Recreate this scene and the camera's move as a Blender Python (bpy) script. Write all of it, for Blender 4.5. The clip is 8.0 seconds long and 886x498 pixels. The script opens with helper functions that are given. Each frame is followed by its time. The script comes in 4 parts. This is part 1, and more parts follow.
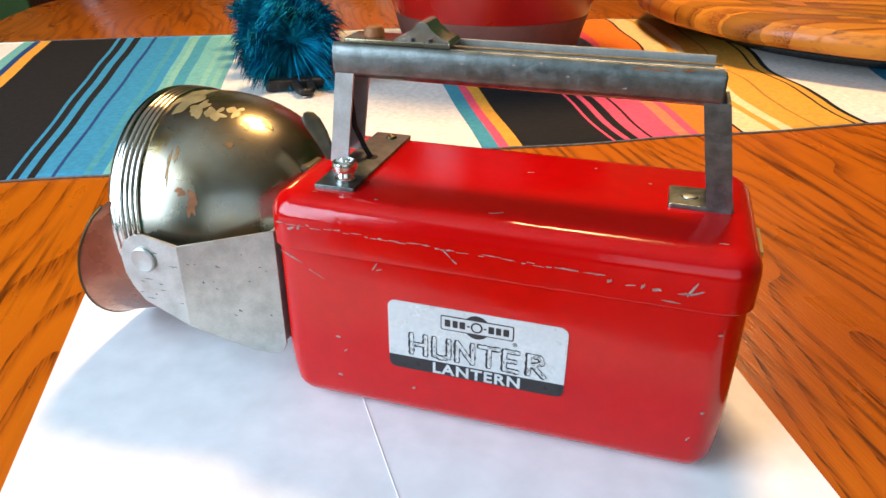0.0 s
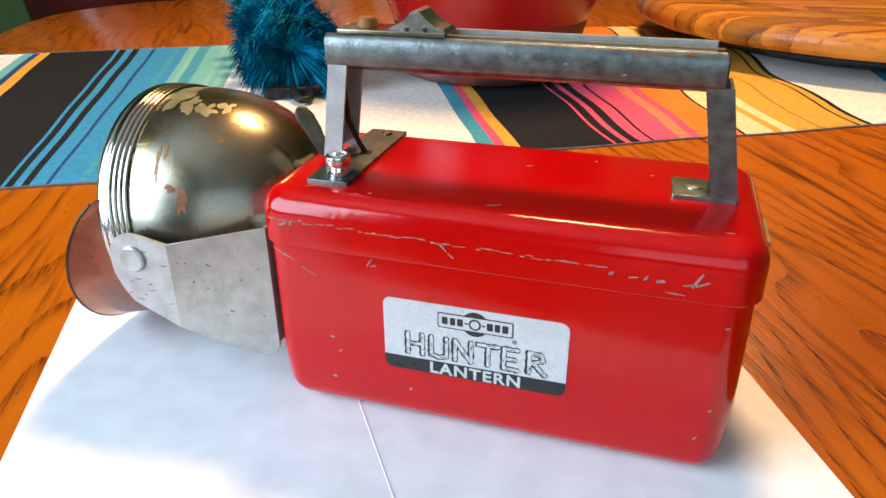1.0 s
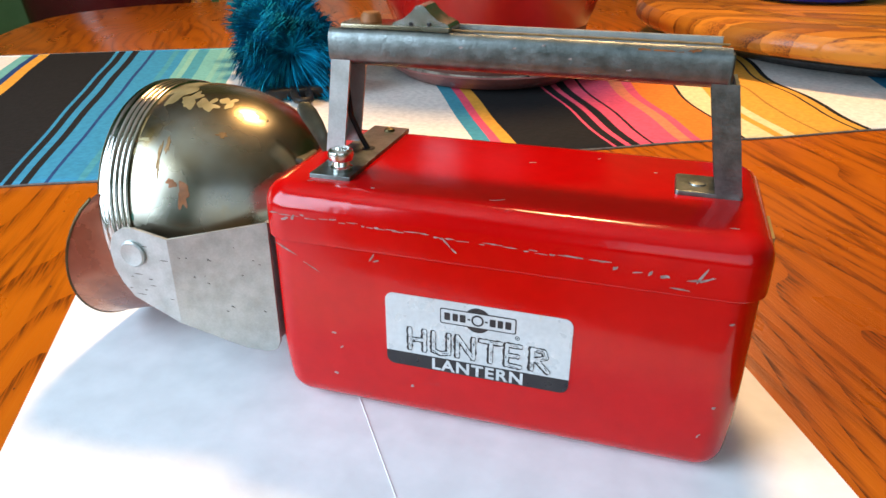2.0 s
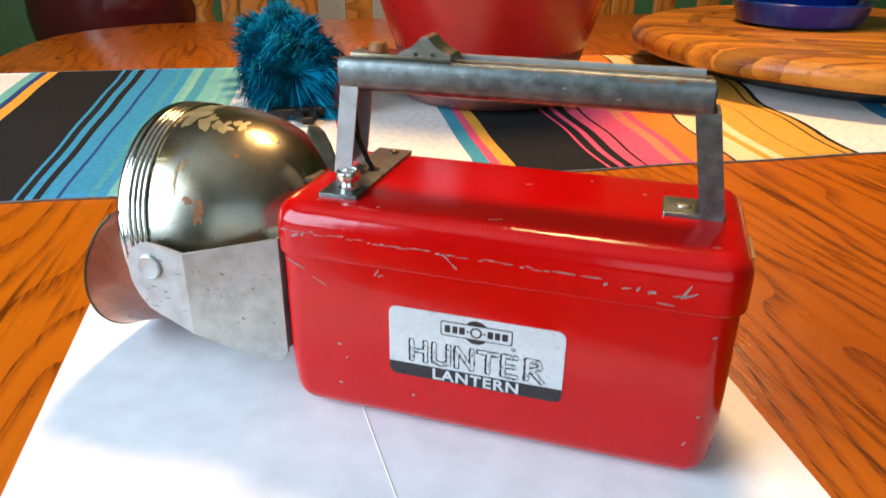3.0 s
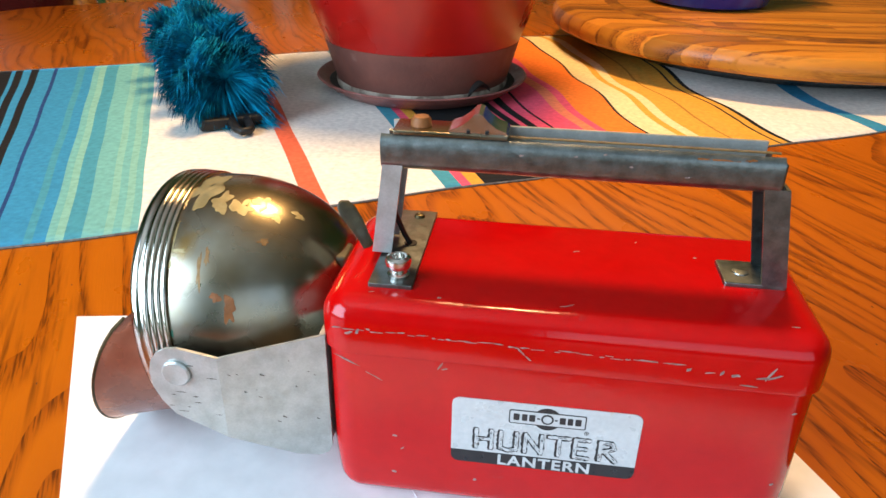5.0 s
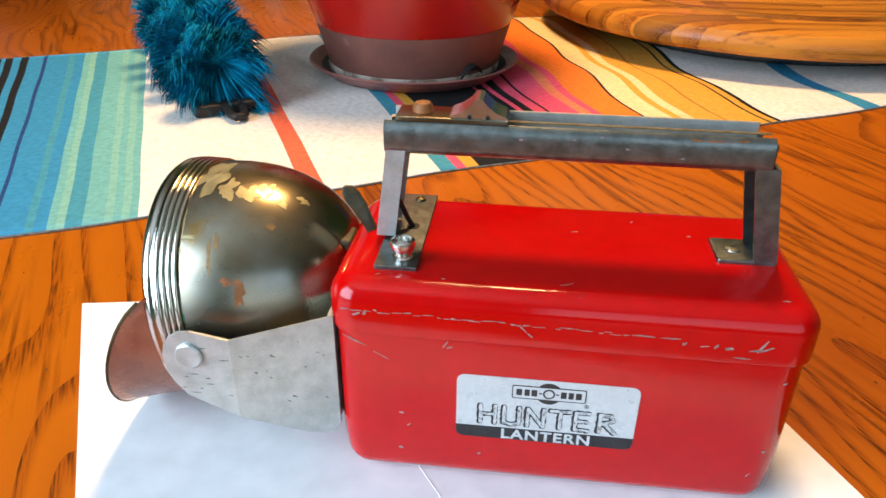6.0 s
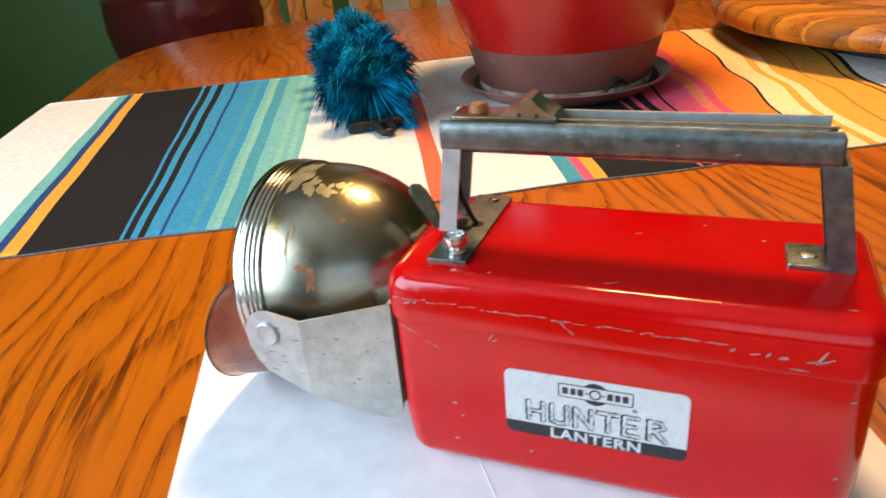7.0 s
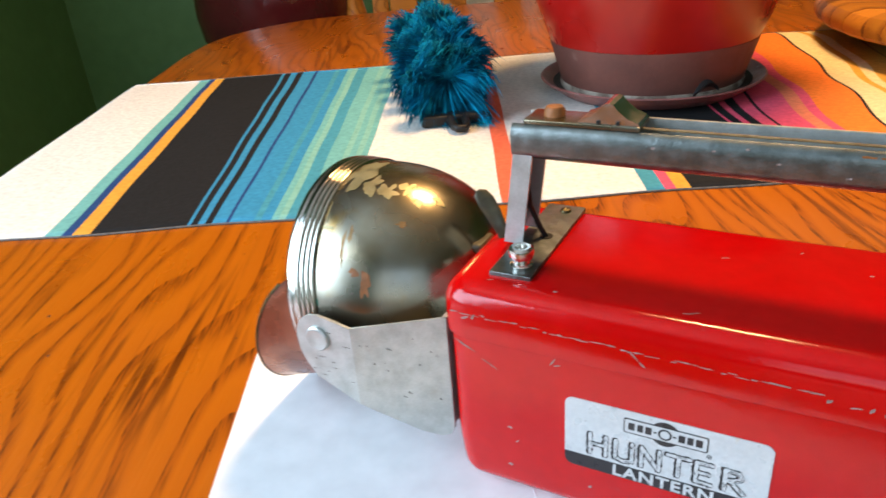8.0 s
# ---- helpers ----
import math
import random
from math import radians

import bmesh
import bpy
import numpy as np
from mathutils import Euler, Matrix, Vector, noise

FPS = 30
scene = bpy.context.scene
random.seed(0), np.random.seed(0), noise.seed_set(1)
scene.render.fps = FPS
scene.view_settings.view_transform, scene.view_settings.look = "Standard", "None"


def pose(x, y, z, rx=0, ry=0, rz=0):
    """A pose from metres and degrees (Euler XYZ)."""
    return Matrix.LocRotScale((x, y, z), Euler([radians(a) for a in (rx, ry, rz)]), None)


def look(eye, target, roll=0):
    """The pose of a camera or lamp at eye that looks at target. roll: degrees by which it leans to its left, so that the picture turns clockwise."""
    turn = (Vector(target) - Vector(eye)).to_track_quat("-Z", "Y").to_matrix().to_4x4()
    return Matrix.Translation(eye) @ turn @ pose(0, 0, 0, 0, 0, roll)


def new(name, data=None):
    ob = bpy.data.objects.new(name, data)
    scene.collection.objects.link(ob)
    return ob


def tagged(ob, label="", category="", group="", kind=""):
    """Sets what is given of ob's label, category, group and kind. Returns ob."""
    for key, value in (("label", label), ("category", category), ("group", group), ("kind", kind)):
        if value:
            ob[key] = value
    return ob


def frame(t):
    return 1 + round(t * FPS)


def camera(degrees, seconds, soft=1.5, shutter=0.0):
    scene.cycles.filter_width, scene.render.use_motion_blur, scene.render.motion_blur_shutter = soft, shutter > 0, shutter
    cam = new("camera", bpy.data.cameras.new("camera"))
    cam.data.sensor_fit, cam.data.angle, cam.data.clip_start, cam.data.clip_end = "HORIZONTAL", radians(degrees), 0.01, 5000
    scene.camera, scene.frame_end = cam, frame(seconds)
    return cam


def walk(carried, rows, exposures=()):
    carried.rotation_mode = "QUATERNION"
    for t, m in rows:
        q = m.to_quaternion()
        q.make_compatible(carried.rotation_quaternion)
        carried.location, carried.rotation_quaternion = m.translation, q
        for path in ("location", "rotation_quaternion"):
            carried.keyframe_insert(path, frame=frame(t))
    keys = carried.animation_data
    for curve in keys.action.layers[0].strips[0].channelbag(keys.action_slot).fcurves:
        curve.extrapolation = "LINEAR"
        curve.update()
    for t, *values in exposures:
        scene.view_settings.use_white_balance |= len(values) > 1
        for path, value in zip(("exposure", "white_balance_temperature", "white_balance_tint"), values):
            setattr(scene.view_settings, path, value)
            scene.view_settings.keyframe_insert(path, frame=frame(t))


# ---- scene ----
cam = camera(63.3, 8.0, shutter=0.5)
PATH = [
    (0, (0.059, 0.027, 0.183), (-0.46, 1.72, -0.747), 0.2),
    (0.5, (0.06, 0.028, 0.179), (-0.453, 1.738, -0.723), 0.2),
    (1, (0.06, 0.031, 0.174), (-0.472, 1.739, -0.721), -0.4),
    (1.5, (0.056, 0.032, 0.171), (-0.466, 1.742, -0.725), -0.0),
    (2.8, (0.063, 0.02, 0.17), (-0.472, 1.757, -0.665), 0.2),
    (3, (0.061, 0.017, 0.176), (-0.465, 1.757, -0.658), 0.6),
    (3.5, (0.06, 0.011, 0.189), (-0.441, 1.76, -0.642), 1.1),
    (4, (0.052, 0.011, 0.188), (-0.417, 1.786, -0.607), 1.2),
    (4.5, (0.019, 0.033, 0.195), (-0.364, 1.758, -0.742), 0.5),
    (4.7, (0.009, 0.037, 0.202), (-0.284, 1.786, -0.724), 1.1),
    (5.8, (-0.008, 0.026, 0.211), (-0.19, 1.766, -0.757), 1.0),
    (6, (-0.004, 0.028, 0.211), (-0.201, 1.764, -0.763), 0.6),
    (6.5, (0.019, 0.017, 0.203), (-0.432, 1.747, -0.693), -0.7),
    (7, (0.044, 0.027, 0.205), (-0.659, 1.669, -0.695), -5.3),
    (7.2, (0.055, 0.034, 0.206), (-0.711, 1.65, -0.69), -5.6),
    (7.5, (0.044, 0.034, 0.207), (-0.901, 1.552, -0.69), -6.1),
    (8, (0.039, 0.045, 0.202), (-0.84, 1.6, -0.698), -4.7),
]
walk(cam, [(t, look(eye, target, roll)) for t, eye, target, roll in PATH])

# ---- light ----
world = bpy.data.worlds.new("world")
scene.world = world
world.use_nodes = True
wn = world.node_tree.nodes
sky = wn.new("ShaderNodeTexSky")
sky.sky_type, sky.sun_disc = "NISHITA", False
sky.sun_elevation, sky.sun_rotation = radians(35), radians(200)
world.node_tree.links.new(sky.outputs[0], wn["Background"].inputs[0])
wn["Background"].inputs[1].default_value = 0.12
scene.view_settings.exposure = -0.42

ANG = radians(28.5)
US, UN = Vector((math.cos(ANG), math.sin(ANG), 0)), Vector((-math.sin(ANG), math.cos(ANG), 0))
TABLE = Matrix.Rotation(ANG, 4, "Z")


def tp(s, n, z=0.0):
    """A point of the table's own axes (s along the runner, n across it) in the world."""
    return US * s + UN * n + Vector((0, 0, z))


def area(name, m, sx, sy, power, colour, shape="RECTANGLE"):
    data = bpy.data.lights.new(name, "AREA")
    data.shape, data.size, data.size_y, data.energy, data.color = shape, sx, sy, power, colour
    ob = new(name, data)
    ob.matrix_world = m
    return ob


WIN_F = tp(-0.08, -2.16, 0.75)
area("window_light_front", look(WIN_F, WIN_F + UN), 2.04, 1.5, 15, (0.62, 0.80, 1.0))
WIN_L = tp(-1.14, -0.05, 0.68)
area("window_light_side", look(WIN_L, WIN_L + US), 1.0, 1.25, 66, (0.60, 0.79, 1.0))
LAMP = Vector((-0.05, 0.81, 1.02))
area("pendant_light", look(LAMP, LAMP - Vector((0, 0, 1))), 0.26, 0.26, 24.5, (1.0, 0.62, 0.29), "DISK")


# ---- materials ----
def material(name, colour, rough=0.5, metal=0.0, second=None, scale=40.0, detail=6.0, low=0.4, high=0.65, bump=0.0, bump_scale=400.0,
             rough_var=0.12, coat=0.0, shine=0.5, spots=None, spot_scale=60.0, spot_low=0.66, spot_high=0.7, stretch=(1, 1, 1), turn=0.0, sheen=0.0):
    """A surface with colour at two scales, uneven gloss and fine relief."""
    m = bpy.data.materials.new(name)
    m.use_nodes = True
    nt = m.node_tree
    b = nt.nodes["Principled BSDF"]
    b.inputs["Metallic"].default_value = metal
    b.inputs["Coat Weight"].default_value = coat
    b.inputs["Coat Roughness"].default_value = 0.12
    b.inputs["Specular IOR Level"].default_value = shine
    if sheen:
        b.inputs["Sheen Weight"].default_value = sheen
    tc = nt.nodes.new("ShaderNodeTexCoord")
    mp = nt.nodes.new("ShaderNodeMapping")
    mp.inputs["Scale"].default_value = stretch
    mp.inputs["Rotation"].default_value = (0, 0, turn)
    nt.links.new(tc.outputs["Object"], mp.inputs[0])

    def noisy(s, d, lo, hi):
        n = nt.nodes.new("ShaderNodeTexNoise")
        n.inputs["Scale"].default_value, n.inputs["Detail"].default_value = s, d
        nt.links.new(mp.outputs[0], n.inputs["Vector"])
        r = nt.nodes.new("ShaderNodeMapRange")
        r.inputs[1].default_value, r.inputs[2].default_value = lo, hi
        nt.links.new(n.outputs["Fac"], r.inputs[0])
        return r.outputs[0]

    def blend(fac, a, c):
        x = nt.nodes.new("ShaderNodeMix")
        x.data_type = "RGBA"
        nt.links.new(fac, x.inputs[0])
        for sock, v in ((x.inputs[6], a), (x.inputs[7], c)):
            if isinstance(v, tuple):
                sock.default_value = (*v, 1)
            else:
                nt.links.new(v, sock)
        return x.outputs[2]

    second = second or tuple(v * 0.8 for v in colour)
    col = blend(noisy(scale, detail, low, high), colour, second)
    fine = blend(noisy(scale * 9, 3, 0.3, 0.8), tuple(1.0 for _ in colour), (0.86, 0.86, 0.86))
    mul = nt.nodes.new("ShaderNodeMix")
    mul.data_type, mul.blend_type = "RGBA", "MULTIPLY"
    mul.inputs[0].default_value = 1.0
    nt.links.new(col, mul.inputs[6])
    nt.links.new(fine, mul.inputs[7])
    col = mul.outputs[2]
    if spots:
        col = blend(noisy(spot_scale, 5, spot_low, spot_high), col, spots)
    nt.links.new(col, b.inputs["Base Color"])
    rr = nt.nodes.new("ShaderNodeMapRange")
    rr.inputs[3].default_value, rr.inputs[4].default_value = max(0.02, rough - rough_var), min(1, rough + rough_var)
    nt.links.new(noisy(scale * 2.3, 5, 0.3, 0.7), rr.inputs[0])
    nt.links.new(rr.outputs[0], b.inputs["Roughness"])
    if bump:
        bp = nt.nodes.new("ShaderNodeBump")
        bp.inputs["Strength"].default_value, bp.inputs["Distance"].default_value = bump, 0.001
        nt.links.new(noisy(bump_scale, 4, 0.2, 0.8), bp.inputs["Height"])
        nt.links.new(bp.outputs[0], b.inputs["Normal"])
    return m


def wood(name, light, dark, pore, turn, rough=0.25, ring=7.0, coat=0.3, per_piece=False, bands=24.0, straight=42.0, streak=0.0):
    """Varnished timber: broad cathedral figure, fine pores along the grain (local x after turn)."""
    m = bpy.data.materials.new(name)
    m.use_nodes = True
    nt = m.node_tree
    b = nt.nodes["Principled BSDF"]
    b.inputs["Coat Weight"].default_value, b.inputs["Coat Roughness"].default_value = coat, 0.08
    b.inputs["Specular IOR Level"].default_value = 0.28
    tc = nt.nodes.new("ShaderNodeTexCoord")
    rot = nt.nodes.new("ShaderNodeMapping")
    rot.inputs["Rotation"].default_value = (0, 0, turn)
    nt.links.new(tc.outputs["Object"], rot.inputs[0])
    source = rot.outputs[0]
    if per_piece:
        oi = nt.nodes.new("ShaderNodeObjectInfo")
        add = nt.nodes.new("ShaderNodeVectorMath")
        add.operation = "MULTIPLY_ADD"
        nt.links.new(oi.outputs["Random"], add.inputs[0])
        add.inputs[1].default_value = (7, 3, 5)
        nt.links.new(source, add.inputs[2])
        source = add.outputs[0]

    def noise_at(scale, st, d, dist=0.0):
        mp = nt.nodes.new("ShaderNodeMapping")
        mp.inputs["Scale"].default_value = st
        nt.links.new(source, mp.inputs[0])
        n = nt.nodes.new("ShaderNodeTexNoise")
        n.inputs["Scale"].default_value, n.inputs["Detail"].default_value, n.inputs["Distortion"].default_value = scale, d, dist
        nt.links.new(mp.outputs[0], n.inputs["Vector"])
        return n.outputs["Fac"]

    def math_node(op, a, c):
        x = nt.nodes.new("ShaderNodeMath")
        x.operation = op
        for i, v in enumerate((a, c)):
            if isinstance(v, float):
                x.inputs[i].default_value = v
            else:
                nt.links.new(v, x.inputs[i])
        return x.outputs[0]

    across = nt.nodes.new("ShaderNodeSeparateXYZ")
    nt.links.new(source, across.inputs[0])
    rings = math_node("FRACT", math_node("ADD", math_node("MULTIPLY", across.outputs[1], straight), math_node("MULTIPLY", noise_at(ring, (0.28, 1.0, 1.0), 2.0, 0.2), bands)), 0.0)
    ramp = nt.nodes.new("ShaderNodeValToRGB")
    ramp.color_ramp.elements[0].position, ramp.color_ramp.elements[0].color = 0.0, (*dark, 1)
    ramp.color_ramp.elements[1].position, ramp.color_ramp.elements[1].color = 0.45, (*light, 1)
    e = ramp.color_ramp.elements.new(0.92)
    e.color = (*[0.75 * a + 0.25 * c for a, c in zip(light, dark)], 1)
    nt.links.new(rings, ramp.inputs[0])
    pores = nt.nodes.new("ShaderNodeMapRange")
    pores.inputs[1].default_value, pores.inputs[2].default_value = 0.46, 0.60
    nt.links.new(noise_at(760.0, (0.06, 1.0, 1.0), 3.0), pores.inputs[0])
    clump = nt.nodes.new("ShaderNodeMapRange")
    clump.inputs[1].default_value, clump.inputs[2].default_value = 0.34, 0.03
    nt.links.new(rings, clump.inputs[0])
    mix = nt.nodes.new("ShaderNodeMix")
    mix.data_type = "RGBA"
    nt.links.new(math_node("MULTIPLY", pores.outputs[0], clump.outputs[0]), mix.inputs[0])
    nt.links.new(ramp.outputs[0], mix.inputs[6])
    mix.inputs[7].default_value = (*pore, 1)
    out = mix.outputs[2]
    if streak:
        # long dark flecks in loose bundles along the grain
        fleck = nt.nodes.new("ShaderNodeMapRange")
        fleck.inputs[1].default_value, fleck.inputs[2].default_value = 0.53, 0.66
        nt.links.new(noise_at(170.0, (0.05, 1.0, 1.0), 4.0), fleck.inputs[0])
        bundle = nt.nodes.new("ShaderNodeMapRange")
        bundle.inputs[1].default_value, bundle.inputs[2].default_value = 0.42, 0.62
        nt.links.new(noise_at(26.0, (0.14, 1.0, 1.0), 3.0, 0.3), bundle.inputs[0])
        dusk = nt.nodes.new("ShaderNodeMix")
        dusk.data_type = "RGBA"
        nt.links.new(math_node("MULTIPLY", math_node("MULTIPLY", fleck.outputs[0], bundle.outputs[0]), streak), dusk.inputs[0])
        nt.links.new(out, dusk.inputs[6])
        dusk.inputs[7].default_value = (*pore, 1)
        out = dusk.outputs[2]
    if per_piece:
        hv = nt.nodes.new("ShaderNodeHueSaturation")
        vr = nt.nodes.new("ShaderNodeMapRange")
        vr.inputs[3].default_value, vr.inputs[4].default_value = 0.55, 1.35
        nt.links.new(oi.outputs["Random"], vr.inputs[0])
        nt.links.new(vr.outputs[0], hv.inputs["Value"])
        nt.links.new(out, hv.inputs["Color"])
        out = hv.outputs[0]
    nt.links.new(out, b.inputs["Base Color"])
    rr = nt.nodes.new("ShaderNodeMapRange")
    rr.inputs[3].default_value, rr.inputs[4].default_value = rough - 0.07, rough + 0.12
    nt.links.new(noise_at(30.0, (0.5, 1.0, 1.0), 4.0), rr.inputs[0])
    nt.links.new(rr.outputs[0], b.inputs["Roughness"])
    bp = nt.nodes.new("ShaderNodeBump")
    bp.inputs["Strength"].default_value, bp.inputs["Distance"].default_value = 0.12, 0.0006
    bp.invert = True
    nt.links.new(pores.outputs[0], bp.inputs["Height"])
    nt.links.new(bp.outputs[0], b.inputs["Normal"])
    return m


RED = material("red_enamel", (0.50, 0.0015, 0.0019), 0.13, second=(0.455, 0.0012, 0.0015), scale=18, bump=0.04, bump_scale=300, coat=0.0, shine=0.40, rough_var=0.05,
               spots=(0.38, 0.02, 0.02), spot_scale=90, spot_low=0.70, spot_high=0.78)
BARE = material("bare_scratched_metal", (0.27, 0.19, 0.165), 0.55, 0.5, second=(0.40, 0.33, 0.30), scale=500)
STEEL = material("dull_zinc_steel", (0.235, 0.255, 0.245), 0.37, 1.0, second=(0.150, 0.165, 0.155), scale=190, bump=0.08, bump_scale=900, rough_var=0.05,
                 spots=(0.30, 0.17, 0.09), spot_scale=60, spot_low=0.76, spot_high=0.90)
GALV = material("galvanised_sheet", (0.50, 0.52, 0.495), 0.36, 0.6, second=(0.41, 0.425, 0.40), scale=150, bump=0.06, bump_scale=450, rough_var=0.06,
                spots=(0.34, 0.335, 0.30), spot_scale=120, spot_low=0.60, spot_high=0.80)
# tarnish; its gold-brown tones also paint in the lamp's golden reflection
PLATED = material("tarnished_nickel_lamp_gold", (0.29, 0.27, 0.215), 0.25, 1.0, second=(0.26, 0.175, 0.065), scale=20, rough_var=0.06, bump=0.012, bump_scale=160,
                  spots=(0.30, 0.19, 0.07), spot_scale=38, spot_low=0.58, spot_high=0.70)
BEZEL = material("bright_nickel", (0.58, 0.57, 0.53), 0.17, 1.0, second=(0.44, 0.38, 0.27), scale=40, rough_var=0.05)
CHROME = material("bright_chrome", (0.86, 0.85, 0.82), 0.22, 1.0, second=(0.72, 0.68, 0.60), scale=160, rough_var=0.05)
COPPER = material("faded_red_lacquer", (0.36, 0.13, 0.075), 0.30, 0.5, second=(0.27, 0.09, 0.055), scale=40, bump=0.04,
                  spots=(0.12, 0.05, 0.04), spot_scale=120, spot_low=0.68, spot_high=0.76)
TAN = material("tan_metal", (0.30, 0.18, 0.07), 0.55, 0.4, second=(0.20, 0.10, 0.03), scale=260, bump=0.1)
SCUFF = material("dark_scuff", (0.14, 0.13, 0.11), 0.6, 0.5, second=(0.24, 0.22, 0.19), scale=400)
VERDI = material("green_corrosion", (0.05, 0.22, 0.14), 0.7, second=(0.04, 0.15, 0.10), scale=300)
BRASS = material("dark_brass", (0.085, 0.065, 0.032), 0.45, 1.0, second=(0.09, 0.07, 0.035), scale=150)
LEVERM = material("tarnished_lever", (0.045, 0.035, 0.018), 0.5, 0.3, second=(0.08, 0.065, 0.03), scale=150)
RUST = material("brown_rust", (0.27, 0.088, 0.016), 0.6, 0.1, second=(0.16, 0.055, 0.012), scale=200, bump=0.3)
FLAKE = material("flaked_lacquer", (0.38, 0.32, 0.165), 0.42, 0.6, second=(0.30, 0.24, 0.11), scale=150)
BLACK = material("black_plastic", (0.008, 0.0075, 0.007), 0.45, second=(0.014, 0.013, 0.012), scale=80, shine=0.3)
LABEL_W = material("label_white", (0.56, 0.57, 0.565), 0.33, 0.15, second=(0.51, 0.52, 0.515), scale=60, spots=(0.52, 0.47, 0.38), spot_scale=140, spot_low=0.72, spot_high=0.78)
LABEL_K = material("label_black", (0.014, 0.013, 0.015), 0.35, second=(0.022, 0.02, 0.02), scale=100)
PAPER = material("white_paper", (0.84, 0.84, 0.85), 0.62, second=(0.81, 0.81, 0.82), scale=8, bump=0.03, bump_scale=700)
OAK = wood("golden_oak", (0.40, 0.093, 0.002), (0.29, 0.060, 0.0015), (0.085, 0.017, 0.001), ANG * -1 + radians(90), 0.27, coat=0.07, bands=15.0, straight=54.0, streak=0.9)
CHAIR_OAK = wood("chair_oak", (0.38, 0.135, 0.020), (0.25, 0.075, 0.008), (0.10, 0.03, 0.004), 0.4, 0.3, bands=12.0)
BLOCK = wood("board_timber", (0.46, 0.17, 0.016), (0.29, 0.085, 0.007), (0.11, 0.03, 0.005), radians(-4), 0.4, coat=0.12, per_piece=True, bands=4.0, straight=24.0, streak=0.55)
GREEN = material("green_wall_paint", (0.085, 0.205, 0.070), 0.55, second=(0.075, 0.185, 0.062), scale=3, bump=0.06, bump_scale=120)
# cream tint puts warm bounce light into the unseen ceiling's colour
WARM_CREAM = material("warm_cream_paint", (0.74, 0.68, 0.58), 0.45, second=(0.68, 0.62, 0.52), scale=5)
FLOORM = wood("floor_boards", (0.22, 0.10, 0.035), (0.14, 0.06, 0.02), (0.06, 0.025, 0.01), 0.2, 0.35)
GLAZE_R = material("red_glaze", (0.36, 0.008, 0.005), 0.30, second=(0.31, 0.007, 0.004), scale=6, coat=0.12, rough_var=0.06)
CLAY = material("brown_clay", (0.17, 0.058, 0.040), 0.7, second=(0.12, 0.040, 0.028), scale=20, bump=0.15, spots=(0.24, 0.13, 0.10), spot_scale=30, spot_low=0.66, spot_high=0.80)
DEPOSIT = material("mineral_deposit", (0.40, 0.33, 0.26), 0.85, second=(0.16, 0.11, 0.08), scale=70, bump=0.4, low=0.45, high=0.6)
SAUCERM = material("worn_red_saucer", (0.29, 0.100, 0.082), 0.45, second=(0.17, 0.065, 0.055), scale=30, bump=0.1, spots=(0.42, 0.33, 0.31), spot_scale=60, spot_low=0.62, spot_high=0.78)
MAROON = material("maroon_glaze", (0.060, 0.007, 0.008), 0.16, second=(0.045, 0.006, 0.007), scale=8, coat=0.4, rough_var=0.04)
COBALT = material("cobalt_glaze", (0.002, 0.016, 0.17), 0.20, second=(0.008, 0.07, 0.28), scale=26, coat=0.1, rough_var=0.05, stretch=(1, 1, 0.12), low=0.5, high=0.72)
TRIM = material("white_trim_paint", (0.80, 0.80, 0.77), 0.45, second=(0.74, 0.74, 0.71), scale=5)
FUZZ = material("teal_fibre", (0.0008, 0.26, 0.45), 0.8, second=(0.0005, 0.055, 0.10), scale=60, low=0.38, high=0.62, shine=0.08)
HEM = material("hem_thread", (0.16, 0.145, 0.13), 0.9, second=(0.09, 0.08, 0.075), scale=300, bump=0.3)
SOIL = material("dark_soil", (0.03, 0.02, 0.013), 0.95, second=(0.05, 0.035, 0.02), scale=150, bump=0.6)
GLOW = bpy.data.materials.new("lamp_glow")
GLOW.use_nodes = True
GLOW.node_tree.nodes["Principled BSDF"].inputs["Emission Color"].default_value = (1.0, 0.70, 0.38, 1)
GLOW.node_tree.nodes["Principled BSDF"].inputs["Emission Strength"].default_value = 6.0


